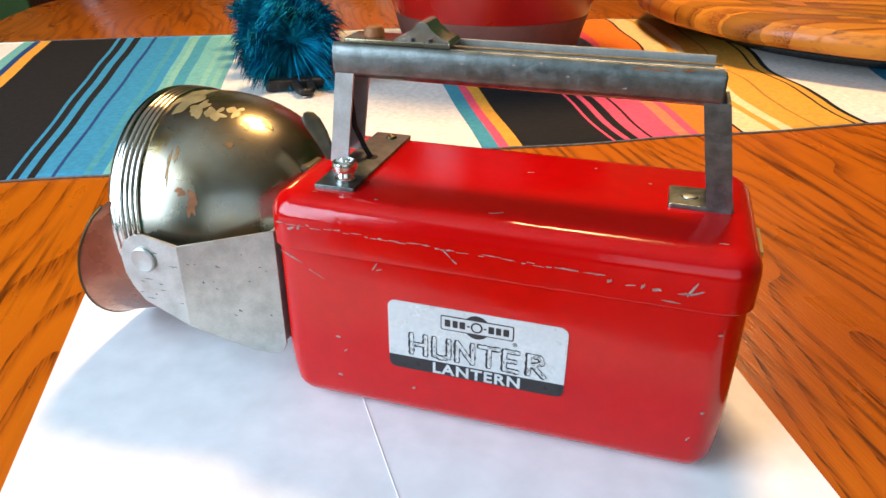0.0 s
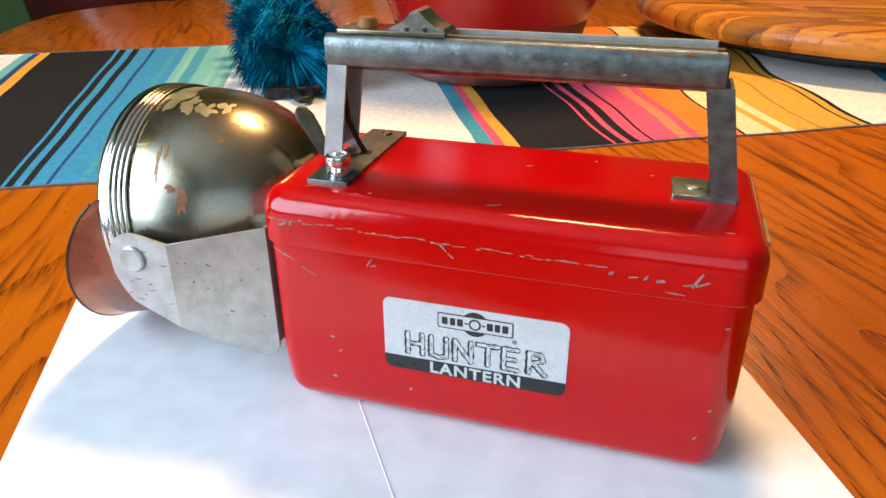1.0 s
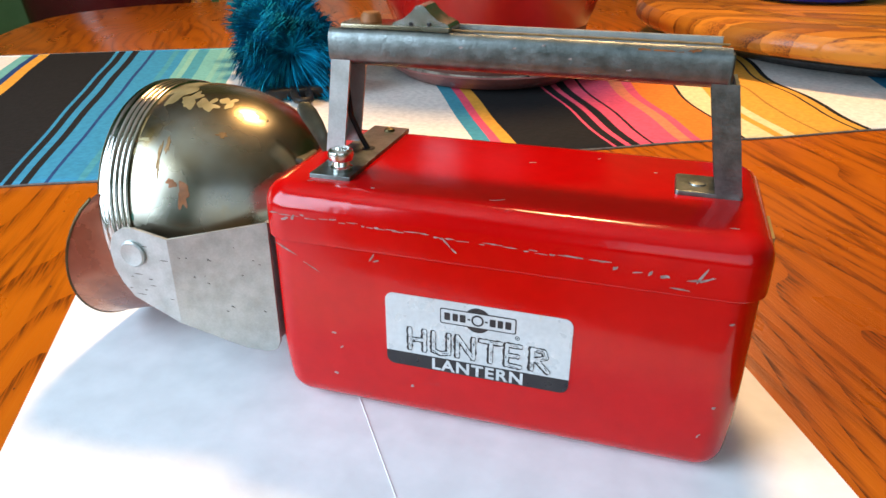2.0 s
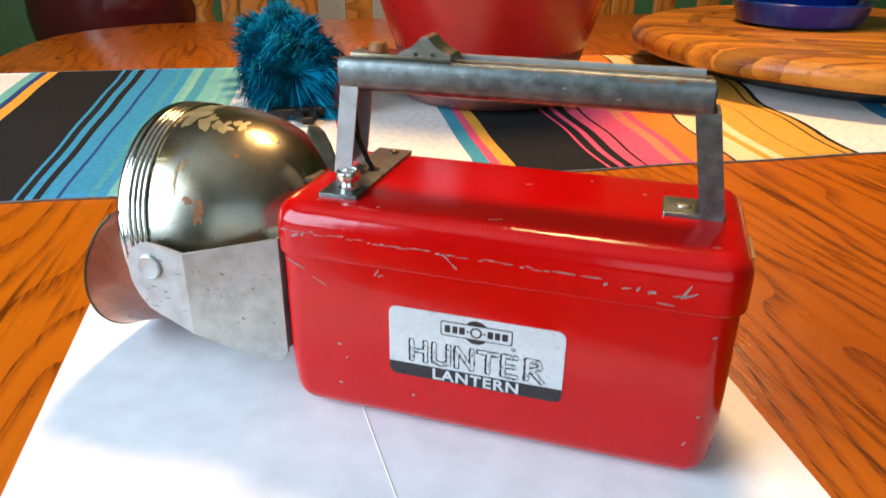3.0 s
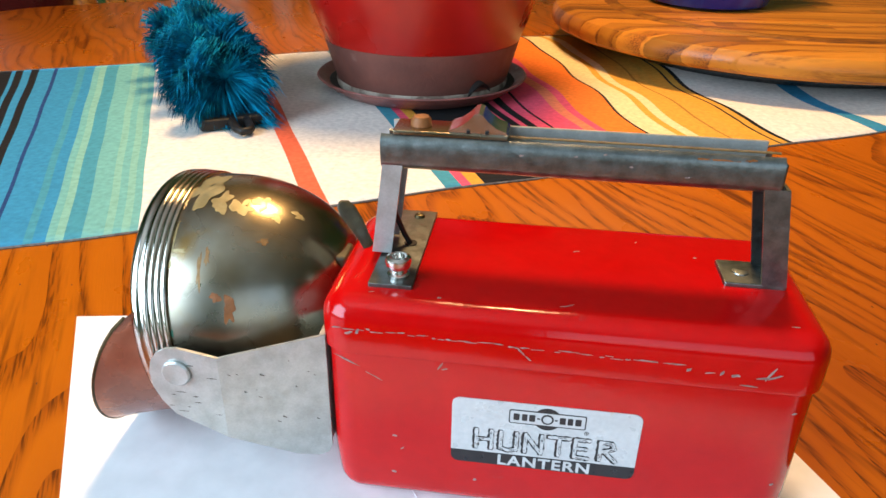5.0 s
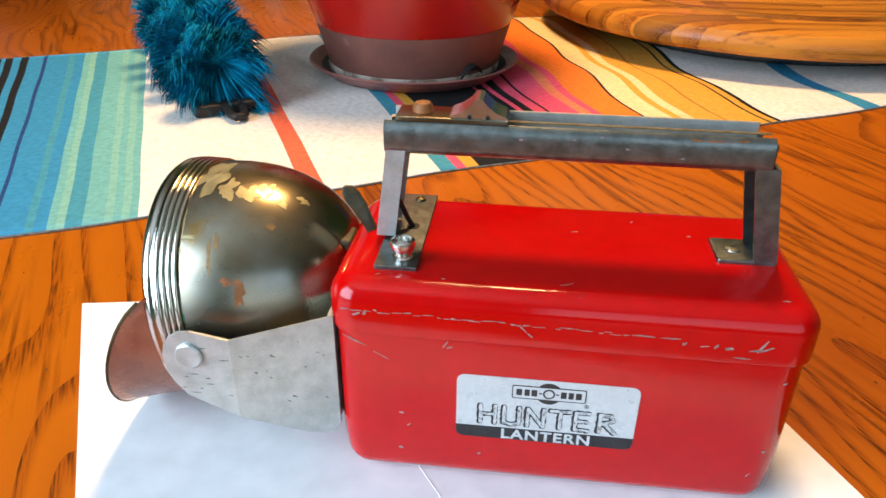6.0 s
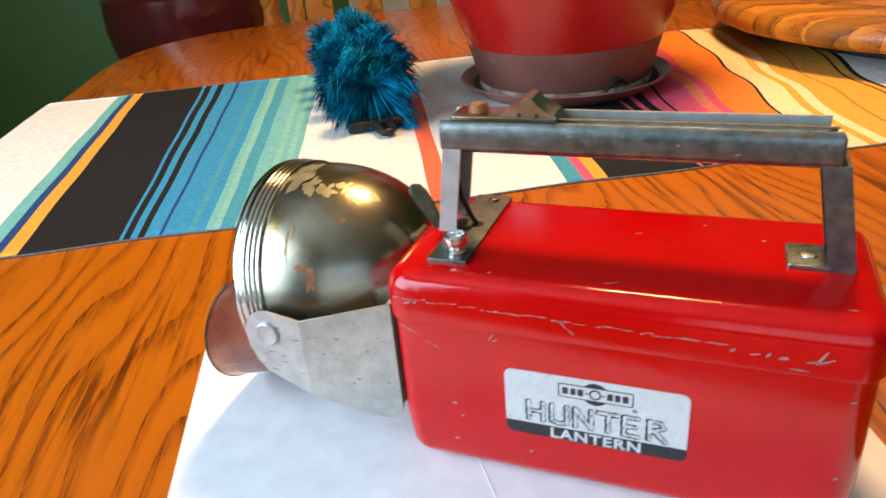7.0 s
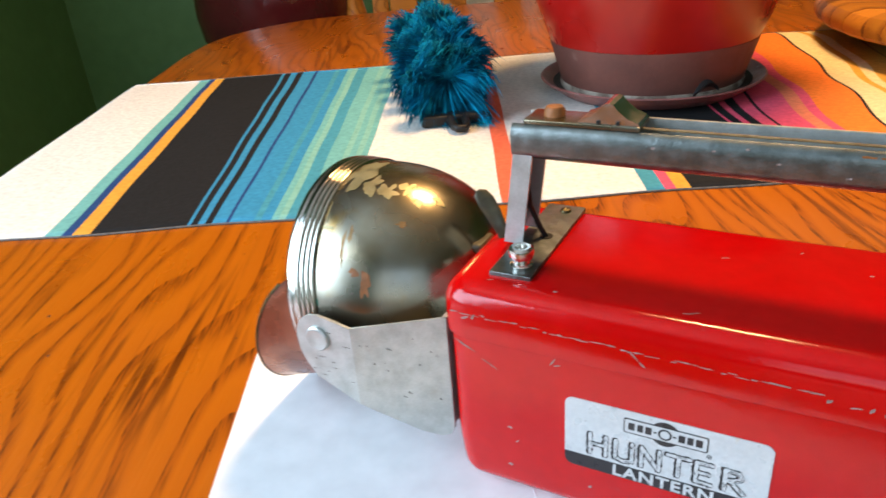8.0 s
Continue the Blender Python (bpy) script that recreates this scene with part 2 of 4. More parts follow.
def runner_cloth():
    """Woven stripes along the runner's length, by its own coordinate."""
    m = bpy.data.materials.new("striped_woven_cloth")
    m.use_nodes = True
    nt = m.node_tree
    b = nt.nodes["Principled BSDF"]
    b.inputs["Roughness"].default_value = 0.9
    b.inputs["Specular IOR Level"].default_value = 0.08
    uv = nt.nodes.new("ShaderNodeUVMap")
    sep = nt.nodes.new("ShaderNodeSeparateXYZ")
    nt.links.new(uv.outputs[0], sep.inputs[0])
    cream, dark, yellow, blue = (0.72, 0.67, 0.61), (0.017, 0.0165, 0.0170), (0.66, 0.31, 0.045), (0.040, 0.23, 0.40)
    navy, teal, aqua, green = (0.022, 0.055, 0.16), (0.06, 0.26, 0.34), (0.15, 0.38, 0.36), (0.20, 0.42, 0.35)
    red, pink, orange, salmon = (0.70, 0.13, 0.065), (0.74, 0.09, 0.15), (0.80, 0.19, 0.03), (0.74, 0.20, 0.10)
    gold, pale, tan = (0.60, 0.31, 0.05), (0.72, 0.56, 0.30), (0.36, 0.17, 0.03)
    left = [(-0.50, cream), (-0.234, aqua), (-0.222, navy), (-0.2135, yellow), (-0.202, dark), (-0.1336, blue), (-0.1318, dark), (-0.1262, blue), (-0.1210, dark),
            (-0.1155, blue), (-0.1045, navy), (-0.1032, blue), (-0.084, teal), (-0.079, blue), (-0.072, aqua), (-0.066, green), (-0.063, teal), (-0.052, aqua),
            (-0.040, green), (-0.034, aqua), (-0.030, green), (-0.024, aqua), (-0.018, cream), (0.0903, red), (0.0975, pale), (0.0988, red), (0.1060, cream)]
    right = [(0.10, cream), (0.193, teal), (0.205, pink), (0.2137, yellow), (0.2235, dark), (0.293, pink), (0.297, dark), (0.304, pink), (0.310, dark), (0.316, pink),
             (0.328, dark), (0.330, pink), (0.352, salmon), (0.362, pink), (0.370, orange), (0.404, dark), (0.4065, pale), (0.430, gold), (0.436, pale), (0.446, gold),
             (0.470, tan), (0.472, gold), (0.490, yellow), (0.505, dark), (0.508, gold), (0.516, dark), (0.520, cream), (0.62, blue), (0.64, cream)]

    def ramp(stops, lo, hi):
        r = nt.nodes.new("ShaderNodeValToRGB")
        r.color_ramp.interpolation = "CONSTANT"
        mr = nt.nodes.new("ShaderNodeMapRange")
        mr.inputs[1].default_value, mr.inputs[2].default_value = lo, hi
        nt.links.new(sep.outputs[0], mr.inputs[0])
        nt.links.new(mr.outputs[0], r.inputs[0])
        el = r.color_ramp.elements
        for i, (p, c) in enumerate(stops):
            e = el[i] if i < 2 else el.new(min(1.0, (p - lo) / (hi - lo)))
            e.position, e.color = max(0.0, min(1.0, (p - lo) / (hi - lo))), (*c, 1)
        return r.outputs[0]

    a, c = ramp(left, -0.5, 0.15), ramp(right, 0.10, 0.75)
    pick = nt.nodes.new("ShaderNodeMath")
    pick.operation = "GREATER_THAN"
    pick.inputs[1].default_value = 0.125
    nt.links.new(sep.outputs[0], pick.inputs[0])
    mix = nt.nodes.new("ShaderNodeMix")
    mix.data_type = "RGBA"
    nt.links.new(pick.outputs[0], mix.inputs[0])
    nt.links.new(a, mix.inputs[6])
    nt.links.new(c, mix.inputs[7])
    tc = nt.nodes.new("ShaderNodeTexCoord")
    n1 = nt.nodes.new("ShaderNodeTexNoise")
    n1.inputs["Scale"].default_value, n1.inputs["Detail"].default_value = 220.0, 6.0
    nt.links.new(tc.outputs["Object"], n1.inputs["Vector"])
    r1 = nt.nodes.new("ShaderNodeMapRange")
    r1.inputs[3].default_value, r1.inputs[4].default_value = 0.66, 1.28
    nt.links.new(n1.outputs["Fac"], r1.inputs[0])
    mul = nt.nodes.new("ShaderNodeMix")
    mul.data_type, mul.blend_type = "RGBA", "MULTIPLY"
    mul.inputs[0].default_value = 1.0
    nt.links.new(mix.outputs[2], mul.inputs[6])
    nt.links.new(r1.outputs[0], mul.inputs[7])
    nt.links.new(mul.outputs[2], b.inputs["Base Color"])
    bp = nt.nodes.new("ShaderNodeBump")
    bp.inputs["Strength"].default_value, bp.inputs["Distance"].default_value = 0.5, 0.001
    nt.links.new(n1.outputs["Fac"], bp.inputs["Height"])
    nt.links.new(bp.outputs[0], b.inputs["Normal"])
    return m


CLOTH = runner_cloth()


# ---- builders ----
def finish(bm, name, mat_, smooth=40):
    bmesh.ops.remove_doubles(bm, verts=bm.verts, dist=1e-6)
    bmesh.ops.recalc_face_normals(bm, faces=bm.faces)
    me = bpy.data.meshes.new(name)
    bm.to_mesh(me)
    bm.free()
    me.materials.append(mat_)
    if smooth:
        me.shade_smooth()
        me.set_sharp_from_angle(angle=radians(smooth))
    return me


def part(name, bm, mat_, parent, label="", smooth=40):
    """One mesh object, built in world coordinates, under a thing or a part."""
    ob = new(name, finish(bm, name, mat_, smooth))
    ob.parent = parent
    root = parent
    while root.parent:
        root = root.parent
    if parent is root and root.type == "EMPTY":
        ob.matrix_parent_inverse = Matrix.Translation(-root.location)
    if label:
        ob["label"] = label
    return ob


def thing(name, at, label, category, group="", kind=""):
    ob = new(name)
    ob.empty_display_size = 0.02
    ob.location = at
    return tagged(ob, label, category, group, kind)


def single(name, bm, mat_, label="", category="", group="", kind="", smooth=40):
    return tagged(new(name, finish(bm, name, mat_, smooth)), label, category, group, kind)


def loft(bm, rings, cap0=True, cap1=True, closed=True):
    """Skin a row of rings of equal length."""
    made = [[bm.verts.new(p) for p in ring] for ring in rings]
    n = len(made[0])
    for a, c in zip(made, made[1:]):
        for i in range(n if closed else n - 1):
            j = (i + 1) % n
            bm.faces.new((a[i], a[j], c[j], c[i]))
    if cap0:
        bm.faces.new(made[0][::-1])
    if cap1:
        bm.faces.new(made[-1])
    return bm


def rrect(x0, x1, y0, y1, r, z, seg=6):
    pts = []
    for cx, cy, a0 in ((x1 - r, y1 - r, 0), (x0 + r, y1 - r, 90), (x0 + r, y0 + r, 180), (x1 - r, y0 + r, 270)):
        for i in range(seg + 1):
            a = radians(a0 + 90 * i / seg)
            pts.append(Vector((cx + r * math.cos(a), cy + r * math.sin(a), z)))
    return pts


def rbox(bm, x0, x1, y0, y1, z0, z1, r, top=0.0, bottom=0.0, seg=6, m=None):
    """A box with round upright corners and rolled top and bottom edges."""
    rings = []
    if bottom:
        for i in range(6):
            a = radians(90 * i / 6)
            d = bottom * (1 - math.sin(a))
            rings.append(rrect(x0 + d, x1 - d, y0 + d, y1 - d, max(r - d, 1e-4), z0 + bottom * (1 - math.cos(a)), seg))
    rings.append(rrect(x0, x1, y0, y1, r, z0 + bottom, seg))
    rings.append(rrect(x0, x1, y0, y1, r, z1 - top, seg))
    if top:
        for i in range(1, 6):
            a = radians(90 * i / 5)
            d = top * (1 - math.cos(a))
            rings.append(rrect(x0 + d, x1 - d, y0 + d, y1 - d, max(r - d, 1e-4), z1 - top + top * math.sin(a), seg))
    if m is not None:
        rings = [[m @ p for p in ring] for ring in rings]
    return loft(bm, rings)


def lathe(bm, profile, m, seg=64):
    """Turn (radius, height) rows round the z axis of m; rows of radius 0 close it."""
    rings = []
    for r, h in profile:
        rings.append([m @ Vector((max(r, 1e-5) * math.cos(2 * math.pi * i / seg), max(r, 1e-5) * math.sin(2 * math.pi * i / seg), h)) for i in range(seg)])
    return loft(bm, rings, profile[0][0] < 1e-4, profile[-1][0] < 1e-4)


def shell(bm, profile, thick, m, seg=64):
    """A turned skin with thickness: the profile out, and back again inside."""
    inner = [(max(r - thick, 1e-4), h) for r, h in reversed(profile)]
    rows = profile + inner
    rings = [[m @ Vector((r * math.cos(2 * math.pi * i / seg), r * math.sin(2 * math.pi * i / seg), h)) for i in range(seg)] for r, h in rows]
    rings.append(rings[0])
    return loft(bm, rings, False, False)


def slab(bm, outline, m, thick):
    """A flat plate: an outline in m's xy plane, thick along its z."""
    loft(bm, [[m @ Vector((x, y, 0)) for x, y in outline], [m @ Vector((x, y, thick)) for x, y in outline]])
    return bm


def rod(bm, points, r, seg=10, taper=None):
    rings = []
    for i, p in enumerate(points):
        p = Vector(p)
        d = (Vector(points[min(i + 1, len(points) - 1)]) - Vector(points[max(i - 1, 0)])).normalized()
        q = d.to_track_quat("Z", "Y").to_matrix()
        rr = taper[i] if taper else r
        rings.append([p + q @ Vector((rr * math.cos(2 * math.pi * k / seg), rr * math.sin(2 * math.pi * k / seg), 0)) for k in range(seg)])
    return loft(bm, rings)


def box(bm, x0, x1, y0, y1, z0, z1, m=None):
    p = [Vector((x, y, 0)) for x, y in ((x0, y0), (x1, y0), (x1, y1), (x0, y1))]
    rings = [[q + Vector((0, 0, z)) for q in p] for z in (z0, z1)]
    if m is not None:
        rings = [[m @ q for q in ring] for ring in rings]
    return loft(bm, rings)


def BM():
    return bmesh.new()


def smooth_loop(pts, n=8):
    out = []
    k = len(pts)
    for i in range(k):
        p0, p1, p2, p3 = (Vector(pts[(i + j - 1) % k]) for j in range(4))
        for j in range(n):
            t = j / n
            out.append(0.5 * (2 * p1 + (p2 - p0) * t + (2 * p0 - 5 * p1 + 4 * p2 - p3) * t * t + (3 * p1 - p0 - 3 * p2 + p3) * t ** 3))
    return out


# ---- the room ----
FLOOR_Z, CEIL_Z = -0.75, 1.65
S0, S1, N0, N1 = -1.15, 2.6, -2.2, 2.5
single("floor", box(BM(), S0 - 0.1, S1 + 0.1, N0 - 0.1, N1 + 0.1, FLOOR_Z - 0.05, FLOOR_Z, TABLE), FLOORM, "brown timber floor under the table", "floor", kind="structure")
single("ceiling", box(BM(), S0 - 0.1, S1 + 0.1, N0 - 0.1, N1 + 0.1, CEIL_Z, CEIL_Z + 0.05, TABLE), WARM_CREAM, "unseen ceiling, tinted cream to warm the bounced light", "ceiling", kind="structure")
single("wall_back", box(BM(), S0 - 0.1, S1 + 0.1, N1, N1 + 0.1, FLOOR_Z, CEIL_Z, TABLE), GREEN, "green painted wall behind the chairs", "wall", kind="structure")
single("wall_right", box(BM(), S1, S1 + 0.1, N0, N1, FLOOR_Z, CEIL_Z, TABLE), GREEN, "green painted side wall of the dining room", "wall", kind="structure")


def wall_with_opening(name, along_s, fixed, a0, a1, o0, o1, oz0, oz1, label):
    bm = BM()
    for u0, u1, z0, z1 in ((a0, o0, FLOOR_Z, CEIL_Z), (o1, a1, FLOOR_Z, CEIL_Z), (o0, o1, FLOOR_Z, oz0), (o0, o1, oz1, CEIL_Z)):
        if along_s:
            box(bm, u0, u1, fixed - 0.1, fixed, z0, z1, TABLE)
        else:
            box(bm, fixed - 0.1, fixed, u0, u1, z0, z1, TABLE)
    return single(name, bm, GREEN, label, "wall", kind="structure", smooth=0)


wall_with_opening("wall_front", True, N0, S0 - 0.1, S1 + 0.1, -1.11, 0.95, 0.0, 1.5, "green wall with a wide window opening")
wall_with_opening("wall_left", False, S0, N0, N1, -0.56, 0.46, 0.05, 1.31, "green painted wall beside the table")

# ---- the table ----
table = thing("dining_table", tp(0.5, 0.7, FLOOR_Z), "golden oak dining table with a glossy rounded top", "table")
edge = [(-0.335, 0.0), (-0.337, 0.5), (-0.338, 0.95), (-0.335, 1.17), (-0.305, 1.30), (-0.225, 1.385), (-0.11, 1.425), (0.3, 1.45), (0.75, 1.45), (1.1, 1.44), (1.25, 1.38),
        (1.34, 1.25), (1.35, 0.9), (1.35, 0.3), (1.34, 0.0), (1.25, -0.12), (1.1, -0.16), (0.5, -0.16), (-0.1, -0.16), (-0.24, -0.12)]
loop = smooth_loop([(a, c, 0) for a, c in edge], 6)
cen = Vector((0.5, 0.65, 0))


def table_ring(inset, z):
    return [TABLE @ (p + (cen - p).normalized() * inset + Vector((0, 0, z))) for p in loop]


part("tabletop", loft(BM(), [table_ring(0.012, -0.032), table_ring(0.002, -0.026), table_ring(0.0, -0.014), table_ring(0.003, -0.004), table_ring(0.010, 0.0)]), OAK, table, smooth=50)
for s, n in ((-0.18, 0.05), (1.2, 0.05), (-0.18, 1.25), (1.2, 1.25)):
    prof = [(0.0, FLOOR_Z), (0.025, FLOOR_Z), (0.03, -0.6), (0.045, -0.45), (0.03, -0.3), (0.045, -0.22), (0.045, -0.034), (0.0, -0.034)]
    part("leg", lathe(BM(), prof, Matrix.Translation(tp(s, n)), 20), OAK, table)

pits, rp = BM(), random.Random(23)
for _ in range(90):
    x, y = rp.uniform(-0.36, 0.40), rp.uniform(0.08, 0.50)
    a_ = rp.uniform(0.0004, 0.0011)
    slab(pits, [(a_ * (1.6 if i_ % 2 else 1.1) * math.cos(i_ * 1.047), a_ * 0.6 * math.sin(i_ * 1.047)) for i_ in range(6)],
         Matrix.Translation((x, y, -0.0001)) @ Matrix.Rotation(ANG + 1.57 + rp.uniform(-0.2, 0.2), 4, "Z"), 0.0002)
part("worm_holes", pits, SOIL, table, "small dark pits in the oak", smooth=0)["kind"] = "stuff"

# ---- runner ----
def runner():
    bm = BM()
    uvl = bm.loops.layers.uv.new("UVMap")
    near = np.array([-0.50, -0.23, -0.15, -0.10, 0.0, 0.10, 0.20, 0.30, 0.40, 0.52, 0.75])
    lean = np.array([-0.02, -0.020, -0.026, 0.002, 0.026, 0.012, 0.016, 0.02, 0.075, 0.09, 0.09])
    na, nb, verts = 150, 40, {}
    for side in (0, 1):
        for i in range(na + 1):
            a = -0.46 + (0.80 + 0.46) * i / na
            for j in range(nb + 1):
                f = j / nb
                g = f if a < 0.25 else f * (1 - min(1, (a - 0.25) / 0.15)) + min(1, (a - 0.25) / 0.15) * (f * f * (3 - 2 * f))
                s = a + float(np.interp(a, near, lean)) * g
                s += 0.0004 * math.sin(f * 21 + a * 30) * (1 + 6 * max(0, min(1, (a - 0.2) / 0.2)))
                n = 0.484 + 0.470 * f + 0.0015 * math.sin(a * 40 + f)
                z = 0.0012 + 0.0004 * math.sin(a * 55) * math.sin(f * 9)
                z += 0.004 * max(0, min(1, (a - 0.30) / 0.1)) * (0.5 + 0.5 * math.sin(f * 11 + a * 25)) * min(1, f * 8)
                over = -0.338 - s
                if over > 0:
                    bend = min(over, 0.03) / 0.03 * math.pi / 2
                    z -= 0.02 * (1 - math.cos(bend)) + max(0, over - 0.03)
                    s = -0.338 - 0.012 * math.sin(bend)
                if side:
                    z -= 0.0010
                v = bm.verts.new(tp(s, n, z))
                verts[side, i, j] = v, (a, f)
    def quad(keys):
        face = bm.faces.new([verts[k][0] for k in keys])
        for lp, k in zip(face.loops, keys):
            lp[uvl].uv = verts[k][1]
    for i in range(na):
        for j in range(nb):
            quad([(0, i, j), (0, i + 1, j), (0, i + 1, j + 1), (0, i, j + 1)])
            quad([(1, i, j), (1, i, j + 1), (1, i + 1, j + 1), (1, i + 1, j)])
        for j in (0, nb):
            quad([(0, i, j), (1, i, j), (1, i + 1, j), (0, i + 1, j)])
    for i in (0, na):
        for j in range(nb):
            quad([(0, i, j), (0, i, j + 1), (1, i, j + 1), (1, i, j)])
    edges = [[tuple(verts[0, i, j][0].co - Vector((0, 0, 0.0003))) for i in range(na + 1)] for j in (0, nb)]
    me = bpy.data.meshes.new("cloth")
    bm.to_mesh(me)
    bm.free()
    me.materials.append(CLOTH)
    me.shade_smooth()
    cloth = thing("table_runner", tp(0.1, 0.72, 0.0), "multicoloured striped woven cloth runner lying across the table", "table runner")
    ob = new("cloth", me)
    ob.parent = cloth
    ob.matrix_parent_inverse = Matrix.Translation(-cloth.location)
    for row in edges:
        part("hem", rod(BM(), row, 0.0008, 6), HEM, cloth, "stitched hem")
    return cloth


runner()

# ---- paper ----
def paper():
    bm = BM()
    n, grid = 24, []
    corners = (Vector((-0.2275, 0.3195, 0)), Vector((0.068, 0.375, 0)), Vector((0.166, 0.160, 0)), Vector((-0.116, 0.122, 0)))
    for i in range(n + 1):
        row = []
        for j in range(n + 1):
            a, c = i / n, j / n
            p = corners[0] * (1 - a) * (1 - c) + corners[1] * a * (1 - c) + corners[2] * a * c + corners[3] * (1 - a) * c
            row.append(p + Vector((0, 0, 0.0006)))
        grid.append(row)
    top = [[bm.verts.new(p) for p in row] for row in grid]
    low = [[bm.verts.new(p - Vector((0, 0, 0.0003))) for p in row] for row in grid]
    for i in range(n):
        for j in range(n):
            bm.faces.new((top[i][j], top[i][j + 1], top[i + 1][j + 1], top[i + 1][j]))
            bm.faces.new((low[i][j], low[i + 1][j], low[i + 1][j + 1], low[i][j + 1]))
    rim = [(i, 0) for i in range(n)] + [(n, j) for j in range(n)] + [(i, n) for i in range(n, 0, -1)] + [(0, j) for j in range(n, 0, -1)]
    for a, c in zip(rim, rim[1:] + rim[:1]):
        bm.faces.new((top[a[0]][a[1]], top[c[0]][c[1]], low[c[0]][c[1]], low[a[0]][a[1]]))
    sheet = single("paper_sheet", bm, PAPER, "plain white sheet of paper under the lantern", "paper")
    part("fold_line", rod(BM(), [(-0.0400, 0.2360, 0.0006), (-0.0180, 0.2050, 0.0006), (0.0040, 0.1740, 0.0006)], 0.00022, 6), PAPER, sheet)
    return sheet


paper()

# ---- lantern ----
Y0, Y1 = 0.2225, 0.2955
YC = 0.2590
lantern = thing("lantern", (0.014, YC, 0.0008), "vintage red steel box lantern with a swivelling metal lamp head", "lantern")


def body_shell():
    """The deep-drawn box: upright walls that draw in a little towards a well-rounded bottom edge."""
    z0, z1, roll, rings = 0.0008, 0.072, 0.0090, []
    for i in range(13):
        a = radians(90 * i / 8) if i < 9 else None
        z = z0 + roll * (1 - math.cos(a)) if i < 9 else z0 + roll + (0.026 - z0 - roll) * (i - 8) / 4
        d = (roll * (1 - math.sin(a)) if i < 9 else 0.0) + 0.0024 * max(0.0, (0.026 - z) / 0.0252) ** 1.4
        rings.append(rrect(-0.0643 + d, 0.0936 - d, Y0 + d, Y1 - d, max(0.0098 - 0.8 * d, 0.0015), z, 8))
    rings.append(rrect(-0.0643, 0.0936, Y0, Y1, 0.0098, z1, 8))
    return loft(BM(), rings)


body = part("body", body_shell(), RED, lantern, "scuffed glossy red enamel box")
lid = part("lid", rbox(BM(), -0.0658, 0.0952, Y0 - 0.0008, Y1 + 0.0010, 0.0672, 0.0862, 0.0105, 0.0080, 0.0006, 8), RED, lantern, "red enamel lid with a worn front edge")

# label
lx0, lx1, lz0, lz1 = -0.0207, 0.0416, 0.0256, 0.0534
FRONT = Matrix(((1, 0, 0, 0), (0, 0, -1, Y0), (0, 1, 0, 0), (0, 0, 0, 1)))


def flat(name, outline, mat_, parent, lift, thick=0.0002, label=""):
    return part(name, slab(BM(), outline, FRONT @ Matrix.Translation((0, 0, lift)), thick), mat_, parent, label, smooth=0)


def r2(x0, x1, z0, z1, r, seg=5):
    return [(p.x, p.y) for p in rrect(x0, x1, z0, z1, r, 0, seg)]


label_ob = flat("label_plate", r2(lx0, lx1, lz0, lz1, 0.0028), LABEL_W, lantern, 0.0, 0.0003, "white and black printed label")
band = [(x, z) for x, z in r2(lx0, lx1, lz0, lz1, 0.0028) if z < lz0 + 0.003]
band = [(lx1, lz0 + 0.0053)] + [(lx0, lz0 + 0.0053)] + band
flat("black_band", band, LABEL_K, label_ob, 0.0003, 0.00008)


def lettering(name, words, x, z, size, mat_, parent, lift, wide=1.0, grow=0.0, space=1.0):
    cu = bpy.data.curves.new(name, "FONT")
    cu.body, cu.size, cu.align_x, cu.space_character, cu.offset = words, size, "CENTER", space, grow
    cu.fill_mode, cu.extrude = "BOTH", 0.00004
    ob = bpy.data.objects.new(name, cu)
    me = bpy.data.meshes.new_from_object(ob)
    bpy.data.objects.remove(ob)
    me.materials.clear()
    me.materials.append(mat_)
    me.transform(FRONT @ Matrix.Translation((x, z, lift)) @ Matrix.Diagonal((wide, 1, 1, 1)))
    out = new(name, me)
    out.parent = parent
    return out


lettering("word_bottom", "LANTERN", 0.0112, lz0 + 0.0006, 0.0060, LABEL_W, label_ob, 0.00046, 1.10, 0.00016, 1.13)

# the word of six log letters: each stroke a rough log, black outline under a white face
LOGS = {"H": [((0, 0), (0, 1)), ((0.62, 0), (0.62, 1)), ((0, 0.48), (0.62, 0.52))],
        "U": [((0, 1), (0, 0.16)), ((0.64, 1), (0.64, 0.16)), ((-0.02, 0.10), (0.32, 0.0)), ((0.32, 0.0), (0.66, 0.10))],
        "N": [((0, 0), (0, 1)), ((0.66, 0), (0.66, 1)), ((0.02, 0.96), (0.64, 0.04))],
        "T": [((0.36, 0), (0.36, 0.9)), ((-0.06, 0.97), (0.78, 0.97))],
        "E": [((0, 0), (0, 1)), ((0, 0.98), (0.56, 0.98)), ((0, 0.5), (0.46, 0.5)), ((0, 0.03), (0.56, 0.0))],
        "R": [((0, 0), (0, 1)), ((0, 0.98), (0.46, 0.94)), ((0.46, 0.94), (0.56, 0.66)), ((0.56, 0.66), (0.06, 0.46)), ((0.2, 0.46), (0.66, -0.02))]}


